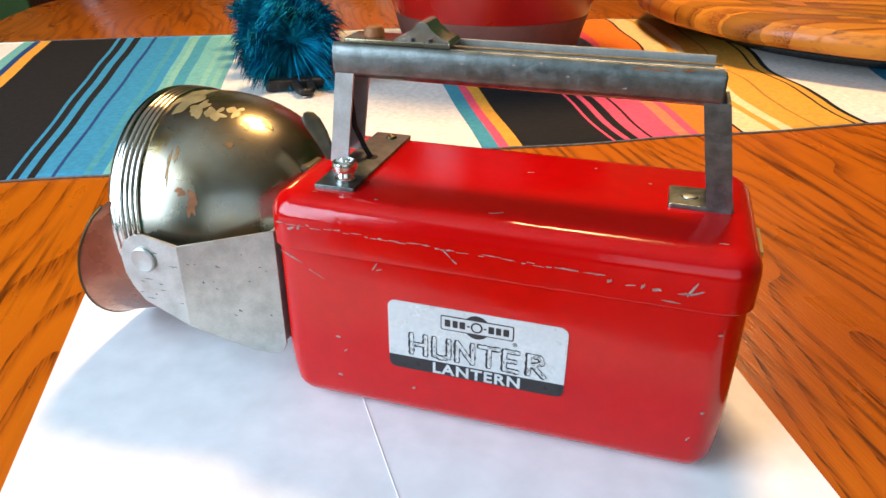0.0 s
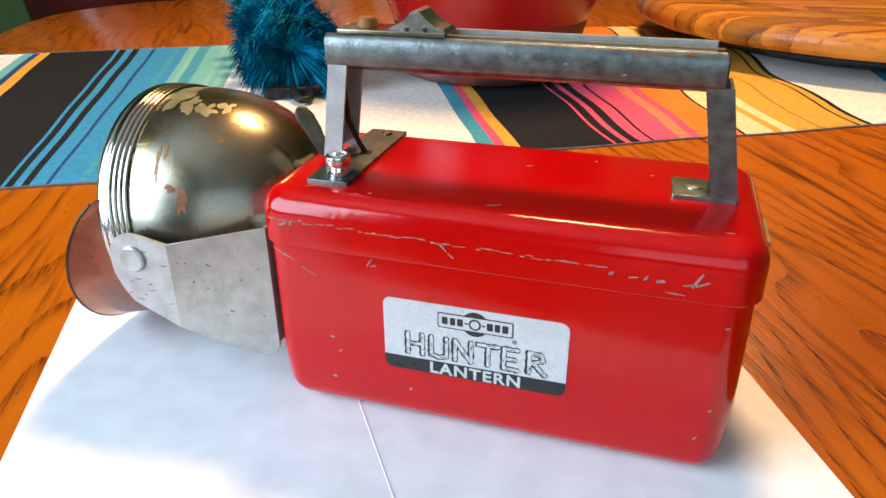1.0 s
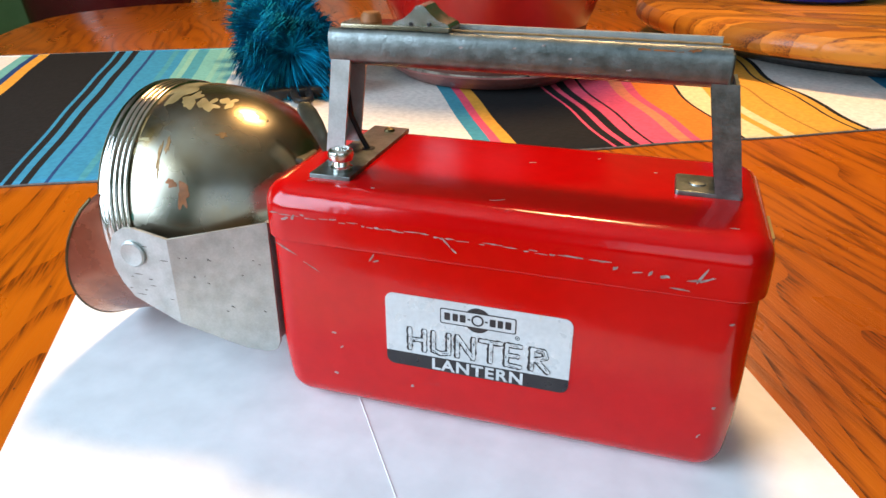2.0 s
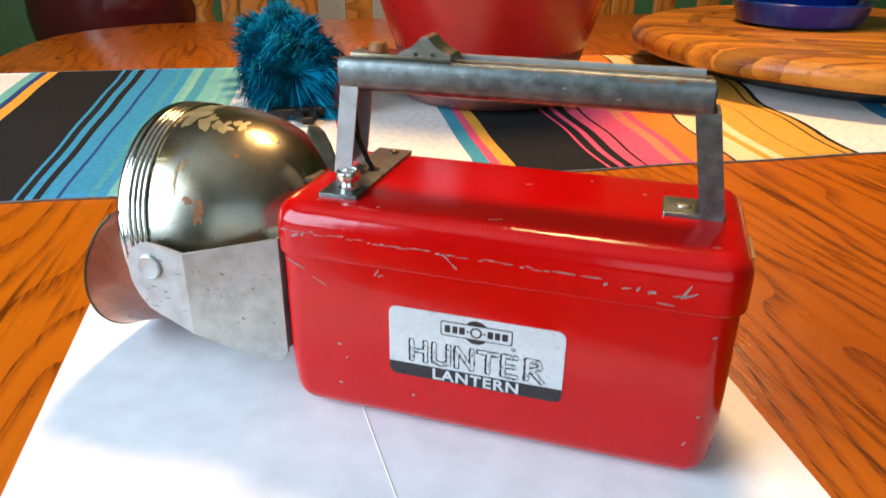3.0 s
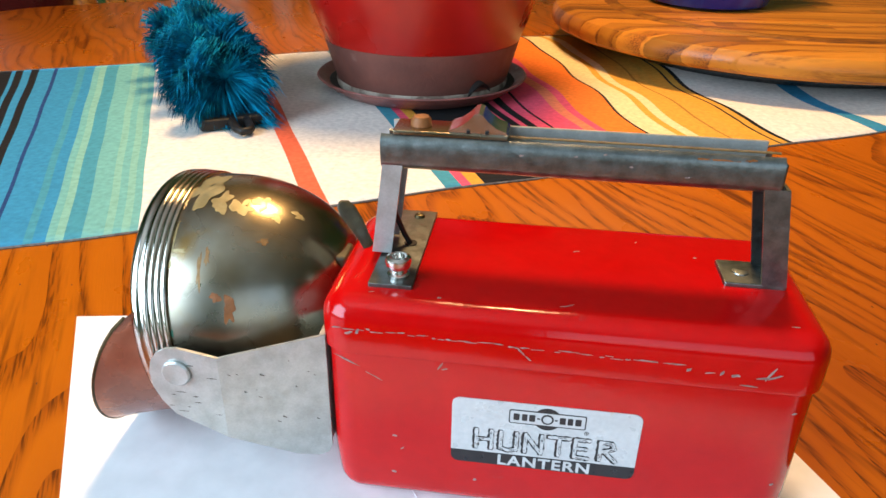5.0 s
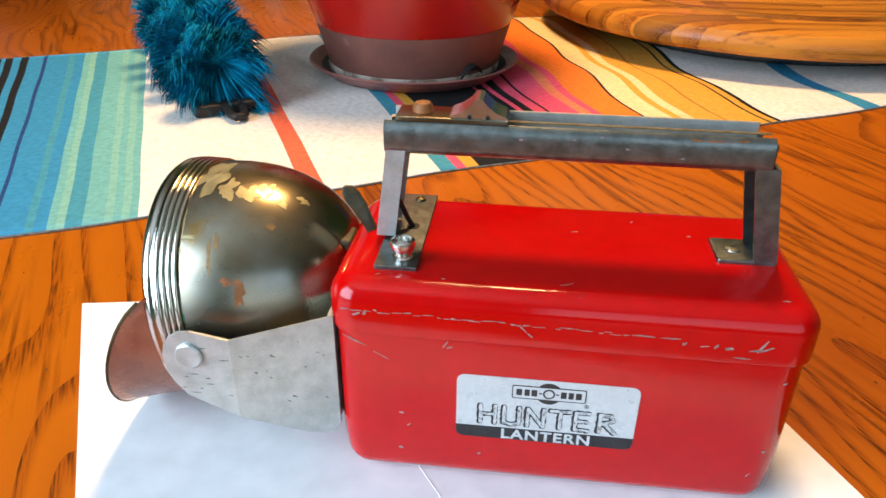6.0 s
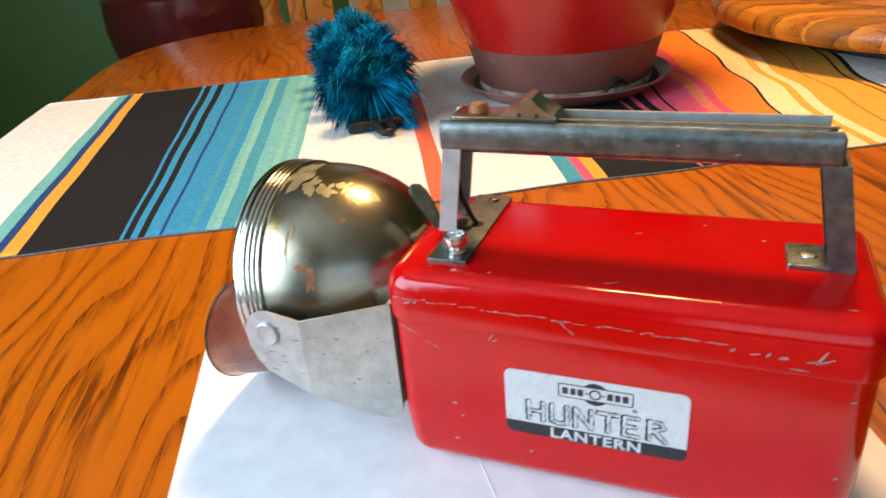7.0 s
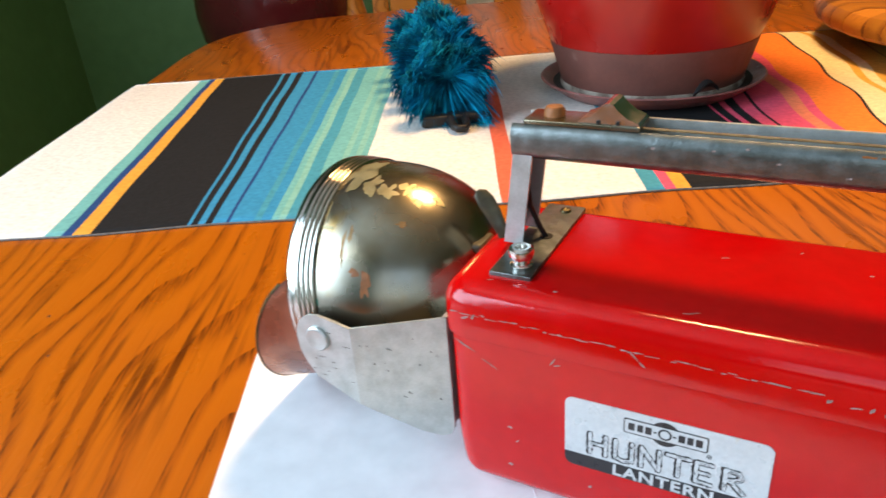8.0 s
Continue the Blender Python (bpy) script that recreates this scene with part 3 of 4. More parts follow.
def log_stroke(bm, a, c, half, lift, seed, dx=0.0, dz=0.0):
    """One rough-edged log between two points of the label."""
    a, c = Vector((a[0] + dx, a[1] + dz)), Vector((c[0] + dx, c[1] + dz))
    d = (c - a).normalized()
    w = Vector((-d.y, d.x))
    n, sides = 9, ([], [])
    for i in range(n + 1):
        f = i / n
        p_ = a - d * half * 0.7 + (c - a + d * half * 1.4) * f
        for k_, way in ((0, 1), (1, -1)):
            h = half * (1 + 0.42 * noise.noise(Vector((f * 7.0, seed * 3.1, k_ * 9.0)))) * (0.72 if i in (0, n) else 1.0)
            sides[k_].append(tuple(p_ + w * way * h))
    slab(bm, sides[0] + sides[1][::-1], FRONT @ Matrix.Translation((0, 0, lift)), 0.00004)


log_x = -0.0122
for li, ch_ in enumerate("HUNTER"):
    black, white = BM(), BM()
    for si, (a, c) in enumerate(LOGS[ch_]):
        sc = lambda q: (log_x + q[0] * 0.0083, lz0 + 0.0072 + q[1] * 0.0080)
        seed = li * 7 + si
        log_stroke(black, sc(a), sc(c), 0.00105, 0.00034 + si * 0.00002, seed, -0.00018, -0.00010)
        log_stroke(white, sc(a), sc(c), 0.00058, 0.00052 + si * 0.00002, seed + 3, 0.00012, 0.00006)
    letter = part("log_letter", black, LABEL_K, label_ob, smooth=0)
    part("letter_face", white, LABEL_W, label_ob, smooth=0)
    bark = BM()
    rk = random.Random(li + 40)
    for a, c in LOGS[ch_]:
        for _ in range(4):
            f = rk.uniform(0.1, 0.9)
            q = sc((a[0] + (c[0] - a[0]) * f, a[1] + (c[1] - a[1]) * f))
            u = Vector((c[0] - a[0], c[1] - a[1])).normalized() * rk.uniform(0.0002, 0.0005)
            log_stroke(bark, (q[0] - u.x, q[1] - u.y), (q[0] + u.x, q[1] + u.y), rk.uniform(0.00005, 0.00011), 0.00068, rk.random() * 9, rk.uniform(-0.0002, 0.0004), rk.uniform(-0.0003, 0.0003))
    part("bark_marks", bark, LABEL_K, label_ob, smooth=0)
    log_x += 0.0083
# maker's badge as plain shapes
bx, bz = 0.0111, 0.0478
flat("badge_disc", [(bx + 0.0046 * math.cos(a), bz + 0.0046 * math.sin(a)) for a in np.linspace(0, 2 * math.pi, 32, endpoint=False)], LABEL_K, label_ob, 0.0003, 0.00006)
flat("badge_frame", r2(bx - 0.0127, bx + 0.0127, bz - 0.0029, bz + 0.0029, 0.0007), LABEL_K, label_ob, 0.00036, 0.00005)
flat("badge_field", r2(bx - 0.0123, bx + 0.0123, bz - 0.0025, bz + 0.0025, 0.0005), LABEL_W, label_ob, 0.00041, 0.00004)
for x0, x1 in ((-0.0112, -0.0092), (-0.0084, -0.0066), (-0.0060, -0.0040), (0.0040, 0.0060), (0.0066, 0.0084), (0.0091, 0.0111)):
    flat("badge_bar", r2(bx + x0, bx + x1, bz - 0.0014, bz + 0.0014, 0.0003), LABEL_K, label_ob, 0.00045, 0.00004)
for x0 in (-0.0034, 0.0024):
    flat("badge_dash", r2(bx + x0, bx + x0 + 0.0010, bz - 0.0003, bz + 0.0003, 0.0001), LABEL_K, label_ob, 0.00045, 0.00004)
for r, mt, lf in ((0.0021, LABEL_K, 0.00046), (0.00145, LABEL_W, 0.00052)):
    flat("badge_ring", [(bx + r * math.cos(a), bz + r * math.sin(a)) for a in np.linspace(0, 2 * math.pi, 28, endpoint=False)], mt, label_ob, lf, 0.00004)
for r, mt, lf in ((0.0008, LABEL_K, 0.0003), (0.00055, LABEL_W, 0.00036), (0.0003, LABEL_K, 0.00042)):
    flat("mark_ring", [(0.0243 + r * math.cos(a), 0.0436 + r * math.sin(a)) for a in np.linspace(0, 2 * math.pi, 20, endpoint=False)], mt, label_ob, lf, 0.00004)

# handle: an open-topped channel on two flanged legs
def channel(x0, x1):
    yc, zc, hw, hh, t = 0.2610, 0.1259, 0.0082, 0.0064, 0.0010
    outer = []
    for a in np.linspace(15, -238, 29):
        ca, sa = math.cos(radians(a)), math.sin(radians(a))
        outer.append((math.copysign(abs(ca) ** 0.5, ca), math.copysign(abs(sa) ** 0.6, sa)))
    prof = [(yc + hw * u, zc + hh * v) for u, v in outer] + [(yc + (hw - t) * u, zc + (hh - t) * v) for u, v in reversed(outer)]
    return loft(BM(), [[Vector((x, y, z)) for y, z in prof] for x in (x0, x1)])


grip = part("handle_grip", channel(-0.0500, 0.0764), STEEL, lantern, "worn grey steel channel handle")
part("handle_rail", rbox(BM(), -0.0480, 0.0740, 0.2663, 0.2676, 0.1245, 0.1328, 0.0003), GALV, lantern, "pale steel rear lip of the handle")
# thin tan rod along the front edge of the slot
part("lip_strip", rod(BM(), [(-0.0100, 0.2578, 0.1321), (0.0200, 0.2577, 0.1321), (0.0500, 0.2577, 0.1321), (0.0755, 0.2578, 0.1320)], 0.0004, 6), TAN, grip, "thin tan strip along the folded edge")
part("grip_tab", rbox(BM(), 0.0752, 0.0775, 0.2536, 0.2600, 0.1180, 0.1300, 0.0008, 0.0008, 0.0008, 3), STEEL, grip)


def leg_channel(xa, xb, z0, z1, inward):
    """A folded leg: web outside, two flanges towards the middle; xa at the top, xb at the foot."""
    t, w, ya, yb = 0.0010, (0.0068 if inward > 0 else 0.0080) * inward, 0.2535, 0.2690
    prof = [(0, ya), (w, ya), (w, ya + t), (t * inward, ya + t), (t * inward, yb - t), (w, yb - t), (w, yb), (0, yb)]
    return loft(BM(), [[Vector((x + p, y, z)) for p, y in prof] for x, z in ((xb, z0), (xa, z1))])


part("handle_leg", leg_channel(-0.0496, -0.0538, 0.0886, 0.1215, 1), GALV, lantern)
part("handle_leg", leg_channel(0.0798, 0.0862, 0.0872, 0.1215, -1), STEEL, lantern)
foot = part("handle_foot", rbox(BM(), 0.0662, 0.0866, 0.2535, 0.2700, 0.0861, 0.0876, 0.0012, 0.0004), STEEL, lantern, "flat steel foot of the handle")
part("bolt_head", lathe(BM(), [(0.0, 0), (0.0028, 0), (0.0026, 0.0004), (0.0012, 0.0007), (0, 0.0007)], Matrix.Translation((0.0730, 0.2615, 0.0876)), 16), STEEL, foot)
plate = part("base_plate", rbox(BM(), -0.0510, -0.0362, 0.2336, 0.2925, 0.0860, 0.0876, 0.0006, 0.0003), STEEL, lantern, "flat steel plate on the lid")
part("wire_hole", lathe(BM(), [(0.0, 0), (0.0024, 0), (0.0024, 0.0002), (0, 0.0002)], Matrix.Translation((-0.0420, 0.2640, 0.0876)), 16), BLACK, plate)
part("plate_rivet", lathe(BM(), [(0.0, 0), (0.0022, 0), (0.0018, 0.0009), (0.0008, 0.0012), (0, 0.0008)], Matrix.Translation((-0.0425, 0.2868, 0.0876)), 16), BRASS, plate)
part("wire", rod(BM(), [(-0.0470, 0.2610, 0.1230), (-0.0478, 0.2610, 0.112), (-0.0470, 0.2615, 0.100), (-0.0440, 0.2630, 0.0915), (-0.0420, 0.2640, 0.0872)], 0.0010), BLACK, lantern, "black insulated wire")
screw = part("terminal_screw", lathe(BM(), [(0, 0), (0.0036, 0), (0.0038, 0.0012), (0.0030, 0.0018), (0.0027, 0.0032), (0.0040, 0.0038), (0.0044, 0.0056), (0.0041, 0.0070), (0.0030, 0.0076), (0.0022, 0.0074), (0.0018, 0.0050), (0, 0.0050)],
             Matrix.Translation((-0.0418, 0.2398, 0.0876)), 24), CHROME, lantern, "bright plated terminal screw")
# switch on top of the grip
sw = part("switch_plate", rbox(BM(), -0.0462, -0.0085, 0.2545, 0.2675, 0.1318, 0.1332, 0.0008, 0.0004), PLATED, lantern, "thin steel switch plate")
part("switch_rivet", lathe(BM(), [(0, 0), (0.0036, 0), (0.0034, 0.0020), (0.0026, 0.0030), (0, 0.0032)], Matrix.Translation((-0.0378, 0.2615, 0.1332)), 14), RUST, sw, "domed brown rusty rivet")
knob_side = [(-0.0098, 0.0), (-0.0090, 0.0009), (-0.0060, 0.0020), (-0.0030, 0.0043), (-0.0014, 0.0062), (0.0, 0.0066), (0.0014, 0.0062), (0.0030, 0.0043), (0.0060, 0.0020), (0.0090, 0.0009), (0.0098, 0.0)]
KN = Matrix(((1, 0, 0, -0.0185), (0, 0, -1, 0.2668), (0, 1, 0, 0.1332), (0, 0, 0, 1)))
slide = part("switch_slide", slab(BM(), knob_side, KN, 0.0115), CHROME, sw, "bright peaked slide knob", smooth=25)
for x in (-0.0215, -0.0155):
    part("slide_notch", rbox(BM(), x - 0.0006, x + 0.0006, 0.2547, 0.2552, 0.1334, 0.1344, 0.0002), BLACK, slide)

# lamp head
TH = radians(7.0)
AX = Vector((-math.cos(TH), 0, -math.sin(TH)))
HC = Vector((-0.1230, 0.2670, 0.0578))
HEAD = Matrix.Translation(HC) @ AX.to_track_quat("Z", "X").to_matrix().to_4x4()
R = 0.0484
prof = []
for i in range(25):
    t = i / 24
    prof.append((R * 0.955 * math.sqrt(max(1e-6, 1 - (1 - t) ** 2.3)) if i else 1e-5, -0.064 + 0.060 * t))
bowl = part("reflector_bowl", lathe(BM(), prof, HEAD, 96), PLATED, lantern, "tarnished nickel-plated bowl with lacquer flakes", smooth=60)
bez = []
for i in range(4):
    z0 = -0.0078 + i * 0.0021
    for a in np.linspace(0, 180, 7)[:-1]:
        bez.append((R - 0.0016 + 0.0006 * math.sin(radians(a)) + 0.0003 * i, z0 + 0.00105 * (1 - math.cos(radians(a)))))
bez += [(R - 0.0006, 0.0008), (R, 0.0020), (R, 0.0036), (R - 0.0008, 0.0050), (R - 0.0022, 0.0056)]
part("bezel", shell(BM(), bez, 0.0035, HEAD, 96), BEZEL, lantern, "ribbed bright metal rim", smooth=60)
part("lens", lathe(BM(), [(0, 0.002), (R - 0.004, 0.002), (R - 0.004, 0.003), (0, 0.0045)], HEAD, 64), LABEL_W, lantern, "round frosted lens")


def hood():
    """A scoop round the lower half of the rim, deepest below."""
    bm, rows = BM(), []
    for side in (0, 1):
        for j in range(13):
            f, ring = j / 12, []
            for i in range(49):
                a = radians(-112 + 224 * i / 48)
                deep = 0.040 * max(0.0, math.cos(a * 0.8)) ** 0.6
                r = R - 0.0030 + 0.0046 * f ** 1.7 - 0.0008 * side
                ring.append(HEAD @ (Matrix.Rotation(DOWN, 4, "Z") @ Vector((r * math.cos(a), r * math.sin(a), 0.001 + deep * f))))
            rows.append(ring)
    return loft(bm, rows[:13] + rows[13:][::-1] + rows[:1], False, False, closed=False)


low_dir = HEAD.inverted().to_3x3() @ Vector((0, 0, -1))
DOWN = math.atan2(low_dir.y, low_dir.x)
scoop = part("hood", hood(), COPPER, lantern, "flared reddish scoop under the rim", smooth=60)
lip = []
for i in range(49):
    a = radians(-110 + 220 * i / 48)
    r = R + 0.0013
    lip.append(tuple(HEAD @ (Matrix.Rotation(DOWN, 4, "Z") @ Vector((r * math.cos(a), r * math.sin(a), 0.001 + 0.040 * max(0.0, math.cos(a * 0.8)) ** 0.6)))))
part("hood_lip", rod(BM(), lip, 0.0006, 8), BRASS, scoop, "dark rolled lip")


# yoke that carries the head: a folded sheet, creased where it turns in
def yoke_side(flip):
    top = [(-0.1232, 0.0560), (-0.1222, 0.0605), (-0.1200, 0.0640), (-0.1165, 0.0662), (-0.1120, 0.0668), (-0.1050, 0.0655), (-0.0985, 0.0642), (-0.0640, 0.0712)]
    low = [(-0.1232, 0.0560), (-0.1228, 0.0500), (-0.1205, 0.0445), (-0.1165, 0.0390), (-0.0985, 0.0306), (-0.0880, 0.0258), (-0.0760, 0.0205), (-0.0690, 0.0192), (-0.0655, 0.0202), (-0.0640, 0.0235)]
    xs = sorted({x for x, _ in top + low} | {-0.095, -0.081})

    def depth(x):
        y = float(np.interp(x, (-0.1235, -0.0985, -0.0640), (0.2168, 0.2170, 0.2262)))
        return y if not flip else 2 * 0.2615 - y
    t = 0.0011 * (1 if flip else -1)
    bm = BM()
    rows = []
    for x in xs:
        zt, zl = float(np.interp(x, *zip(*top))), float(np.interp(x, *zip(*low)))
        zt += 0.0002 * (x == xs[0])
        rows.append([bm.verts.new((x, y, z)) for y, z in ((depth(x), zl), (depth(x), zt), (depth(x) + t, zt), (depth(x) + t, zl))])
    for a, c in zip(rows, rows[1:]):
        for i in range(4):
            j = (i + 1) % 4
            bm.faces.new((a[i], a[j], c[j], c[i]))
    bm.faces.new(rows[0])
    bm.faces.new(rows[-1][::-1])
    return bm


bracket = part("yoke", yoke_side(False), GALV, lantern, "dull galvanised sheet bracket", smooth=6)
part("yoke", yoke_side(True), GALV, lantern, smooth=6)
part("yoke_back", rbox(BM(), -0.0666, -0.0646, 0.2270, 0.2950, 0.0240, 0.0700, 0.0005), GALV, lantern)
RV = Matrix(((1, 0, 0, -0.1133), (0, 0, -1, 0.2157), (0, 1, 0, 0.0570), (0, 0, 0, 1)))
part("pivot_rivet", lathe(BM(), [(0, -0.002), (0.0050, -0.002), (0.0050, 0.0008), (0.0044, 0.0013), (0.0034, 0.0011), (0, 0.0009)], RV, 28), GALV, bracket, "round flattened rivet")
part("neck", rbox(BM(), -0.0800, -0.0640, 0.2555, 0.2685, 0.0735, 0.0838, 0.0020, 0.0015, 0.0010, 4), LEVERM, lantern, "dark tarnished neck of the lamp head")
rng_y = random.Random(31)
for _ in range(26):
    x, z = rng_y.uniform(-0.1180, -0.0680), 0.0
    z = rng_y.uniform(0.030 if x > -0.09 else 0.040, 0.062)
    y = float(np.interp(x, (-0.1235, -0.0985, -0.0640), (0.2157, 0.2159, 0.2251)))
    ln, hh = rng_y.uniform(0.0003, 0.0022), rng_y.uniform(0.00008, 0.0003)
    m_ = Matrix(((1, 0, 0, x), (0, 0, -1, y + 0.00005), (0, 1, 0, z), (0, 0, 0, 1))) @ Matrix.Rotation(math.atan(0.0 if x < -0.0985 else -0.26), 4, "Y")
    part("scuff", slab(BM(), [(-ln, 0), (0, -hh), (ln * 0.8, -hh * 0.4), (ln, hh * 0.3), (0, hh)], m_, 0.0001), SCUFF, bracket, smooth=0)

def bowl_radius(t):
    return R * 0.955 * math.sqrt(max(1e-6, 1 - (1 - t) ** 2.3))


def patch(name, t0, a0, st, sa, mat_, seed, lift=0.00012, lumps=0.45):
    """An irregular thin flake that follows the bowl: t along it, a round it (0 up, 90 towards the front), in degrees."""
    rings = []
    for layer in (0.0, lift):
        for f in (0.0, 0.55, 1.0) if layer else (1.0,):
            ring = []
            for i in range(36):
                w = 2 * math.pi * i / 36
                k_ = f * (1 + lumps * 2 * noise.noise(Vector((math.cos(w) * 1.6, math.sin(w) * 1.6, seed))))
                t, a = min(0.995, t0 + st * k_ * math.cos(w)), radians(a0 + sa * k_ * math.sin(w))
                rr = bowl_radius(t) + layer
                up = -low_dir.to_2d().normalized()
                side = Vector((-up.y, up.x))
                if (HEAD.to_3x3() @ Vector((side.x, side.y, 0))).y > 0:
                    side = -side
                v = up * math.cos(a) + side * math.sin(a)
                ring.append(HEAD @ Vector((v.x * rr, v.y * rr, -0.064 + 0.060 * t)))
            rings.append(ring)
    rings = [rings[0]] + rings[1:][::-1]
    return part(name, loft(BM(), rings), mat_, bowl, smooth=60)


patch("rust_spot", 0.60, 68, 0.030, 6, RUST, 1.0, lumps=0.6)
patch("rust_spot", 0.66, 63, 0.030, 2.0, RUST, 4.4)
patch("lacquer_flake", 0.86, 8, 0.075, 12, FLAKE, 2.3, lumps=0.5)
patch("lacquer_flake", 0.72, 16, 0.055, 6, FLAKE, 5.1, lumps=0.65)
patch("lacquer_flake", 0.60, 18, 0.050, 5, FLAKE, 9.4, lumps=0.7)
patch("lacquer_flake", 0.50, 12, 0.035, 4, FLAKE, 8.7, lumps=0.6)
patch("lacquer_flake", 0.40, 20, 0.025, 2.5, FLAKE, 1.7, lumps=0.6)
patch("lacquer_flake", 0.30, 12, 0.030, 3, FLAKE, 4.2, lumps=0.6)
patch("lacquer_flake", 0.925, 36, 0.006, 8, FLAKE, 3.9, lumps=0.5)
patch("lacquer_flake", 0.89, 43, 0.035, 1.0, FLAKE, 7.3, lumps=0.5)
patch("lacquer_flake", 0.93, 49, 0.008, 1.6, FLAKE, 6.2, lumps=0.2)
patch("tarnish_spot", 0.76, 52, 0.012, 8, TAN, 7.7, lumps=0.6)
patch("tarnish_spot", 0.72, 46, 0.014, 3, TAN, 3.1, lumps=0.6)
patch("tarnish_spot", 0.44, 36, 0.022, 1.5, TAN, 2.1, lumps=0.6)
patch("verdigris_spot", 0.93, 78, 0.008, 1.6, VERDI, 5.2, lumps=0.3)


def chip(x, z, w, h, seed, parent, tilt=0.0, mat_=BARE, y=Y0, top=False):
    """A small irregular paint chip on the front of the box, or on its lid."""
    pts = []
    for i in range(10):
        a = 2 * math.pi * i / 10
        k_ = 1 + 0.9 * noise.noise(Vector((math.cos(a) * 2, math.sin(a) * 2, seed * 3.7)))
        u, v = w * k_ * math.cos(a), h * k_ * math.sin(a)
        pts.append((u * math.cos(tilt) - v * math.sin(tilt), u * math.sin(tilt) + v * math.cos(tilt)))
    m_ = Matrix(((1, 0, 0, x), (0, 1, 0, z), (0, 0, 1, 0.0862), (0, 0, 0, 1))) if top else Matrix(((1, 0, 0, x), (0, 0, -1, y), (0, 1, 0, z), (0, 0, 0, 1)))
    return part("paint_chip", slab(BM(), pts, m_, 0.00010), mat_, parent, smooth=0)


rw = random.Random(11)
yl = Y0 - 0.0008
x = -0.060
while x < 0.050:
    ln = rw.uniform(0.001, 0.0045)
    chip(x + ln / 2, 0.0772 - 0.022 * (x + 0.06) + rw.uniform(-0.0004, 0.0005), ln * 0.62, rw.uniform(0.00008, 0.00026), x * 90, lid, rw.uniform(-0.05, 0.05), y=yl)
    x += ln * rw.uniform(0.9, 1.9)
for x, z, w, h, ti in ((-0.025, 0.0650, 0.0018, 0.0003, 1.0), (-0.0235, 0.0640, 0.0012, 0.00025, 0.3), (-0.056, 0.064, 0.0045, 0.0003, -0.45), (-0.047, 0.0585, 0.004, 0.0002, -0.5),
                       (0.086, 0.030, 0.0007, 0.0004, 0.6), (0.083, 0.018, 0.0010, 0.0003, 0.9), (-0.0405, 0.0335, 0.0009, 0.0004, 0.2), (-0.038, 0.028, 0.0008, 0.0003, 0.9),
                       (-0.041, 0.0160, 0.0009, 0.0004, 0.1), (-0.012, 0.0165, 0.0007, 0.0004, 0.7), (0.0865, 0.0600, 0.0008, 0.0003, 0.5)):
    chip(x, z, w, h, x * 50 + z, body, ti, y=Y0 + 0.0024 * max(0.0, (0.026 - z) / 0.0252) ** 1.4)
for x, z, w, h, ti in ((0.076, 0.0745, 0.0028, 0.00032, 1.1), (0.0775, 0.0735, 0.0022, 0.0003, 0.5), (0.074, 0.0728, 0.0018, 0.0003, 0.2), (0.066, 0.0728, 0.0012, 0.0005, 0.2),
                       (0.062, 0.0735, 0.0010, 0.0004, 1.2), (0.052, 0.0735, 0.0008, 0.0005, 0.4), (0.058, 0.0730, 0.0015, 0.0002, 0.1), (0.003, 0.0720, 0.0012, 0.0003, -0.8),
                       (0.0005, 0.0745, 0.0016, 0.0003, -0.9), (-0.055, 0.0755, 0.0014, 0.0006, 0.2), (-0.052, 0.0762, 0.0010, 0.0006, 0.9), (0.070, 0.0695, 0.003, 0.0002, -0.03)):
    chip(x, z, w, h, x * 70 + z, lid, ti, y=yl)
for x, y, w, h, ti in ((-0.0267, 0.2302, 0.0008, 0.0007, 0), (0.013, 0.2315, 0.0028, 0.0002, 0.2), (0.015, 0.2325, 0.0022, 0.0002, 0.5), (0.018, 0.270, 0.0018, 0.0003, 0.3),
                       (-0.049, 0.2305, 0.0014, 0.0002, 0.4), (0.072, 0.270, 0.004, 0.0002, 0.4), (0.060, 0.272, 0.0008, 0.0004, 0.1), (0.083, 0.2310, 0.0016, 0.0004, 0.1), (0.040, 0.281, 0.0008, 0.0003, 0.7)):
    chip(x, y, w * 0.7, h * 0.6, x * 60 + y, lid, ti, top=True)

for x, z, w, h, ti in ((0.057, 0.1300, 0.0030, 0.0006, 0.0), (0.061, 0.1292, 0.0022, 0.0009, 0.2), (0.052, 0.1302, 0.0020, 0.0004, 0.0), (0.0660, 0.1306, 0.0016, 0.0004, 0.1)):
    chip(x, z, w, h, x * 40, grip, ti, RUST, y=0.2534)
for x, z in ((0.013, 0.1285), (0.0305, 0.1262), (0.048, 0.1240), (-0.004, 0.1278), (0.022, 0.1298)):
    chip(x, z, 0.0007, 0.0003, x * 40, grip, 0.2, BARE, y=0.2529)

# small spoon-shaped lever behind the bowl
lever_path = [((-0.0570, 0.0862), 0.0022), ((-0.0588, 0.0900), 0.0024), ((-0.0612, 0.0950), 0.0030), ((-0.0640, 0.0995), 0.0033), ((-0.0660, 0.1022), 0.0026), ((-0.0668, 0.1032), 0.0010)]
rings = []
for (x, z), w in lever_path:
    rings.append([Vector((x + 0.62 * w * math.cos(a) - 0.0004 * math.sin(a), 0.2615 + 0.70 * w * math.cos(a) + 0.0006 * math.sin(a), z + 0.36 * w * math.cos(a))) for a in np.linspace(0, 2 * math.pi, 12, endpoint=False)])
part("tilt_lever", loft(BM(), rings), LEVERM, lantern, "dark tarnished thumb lever")
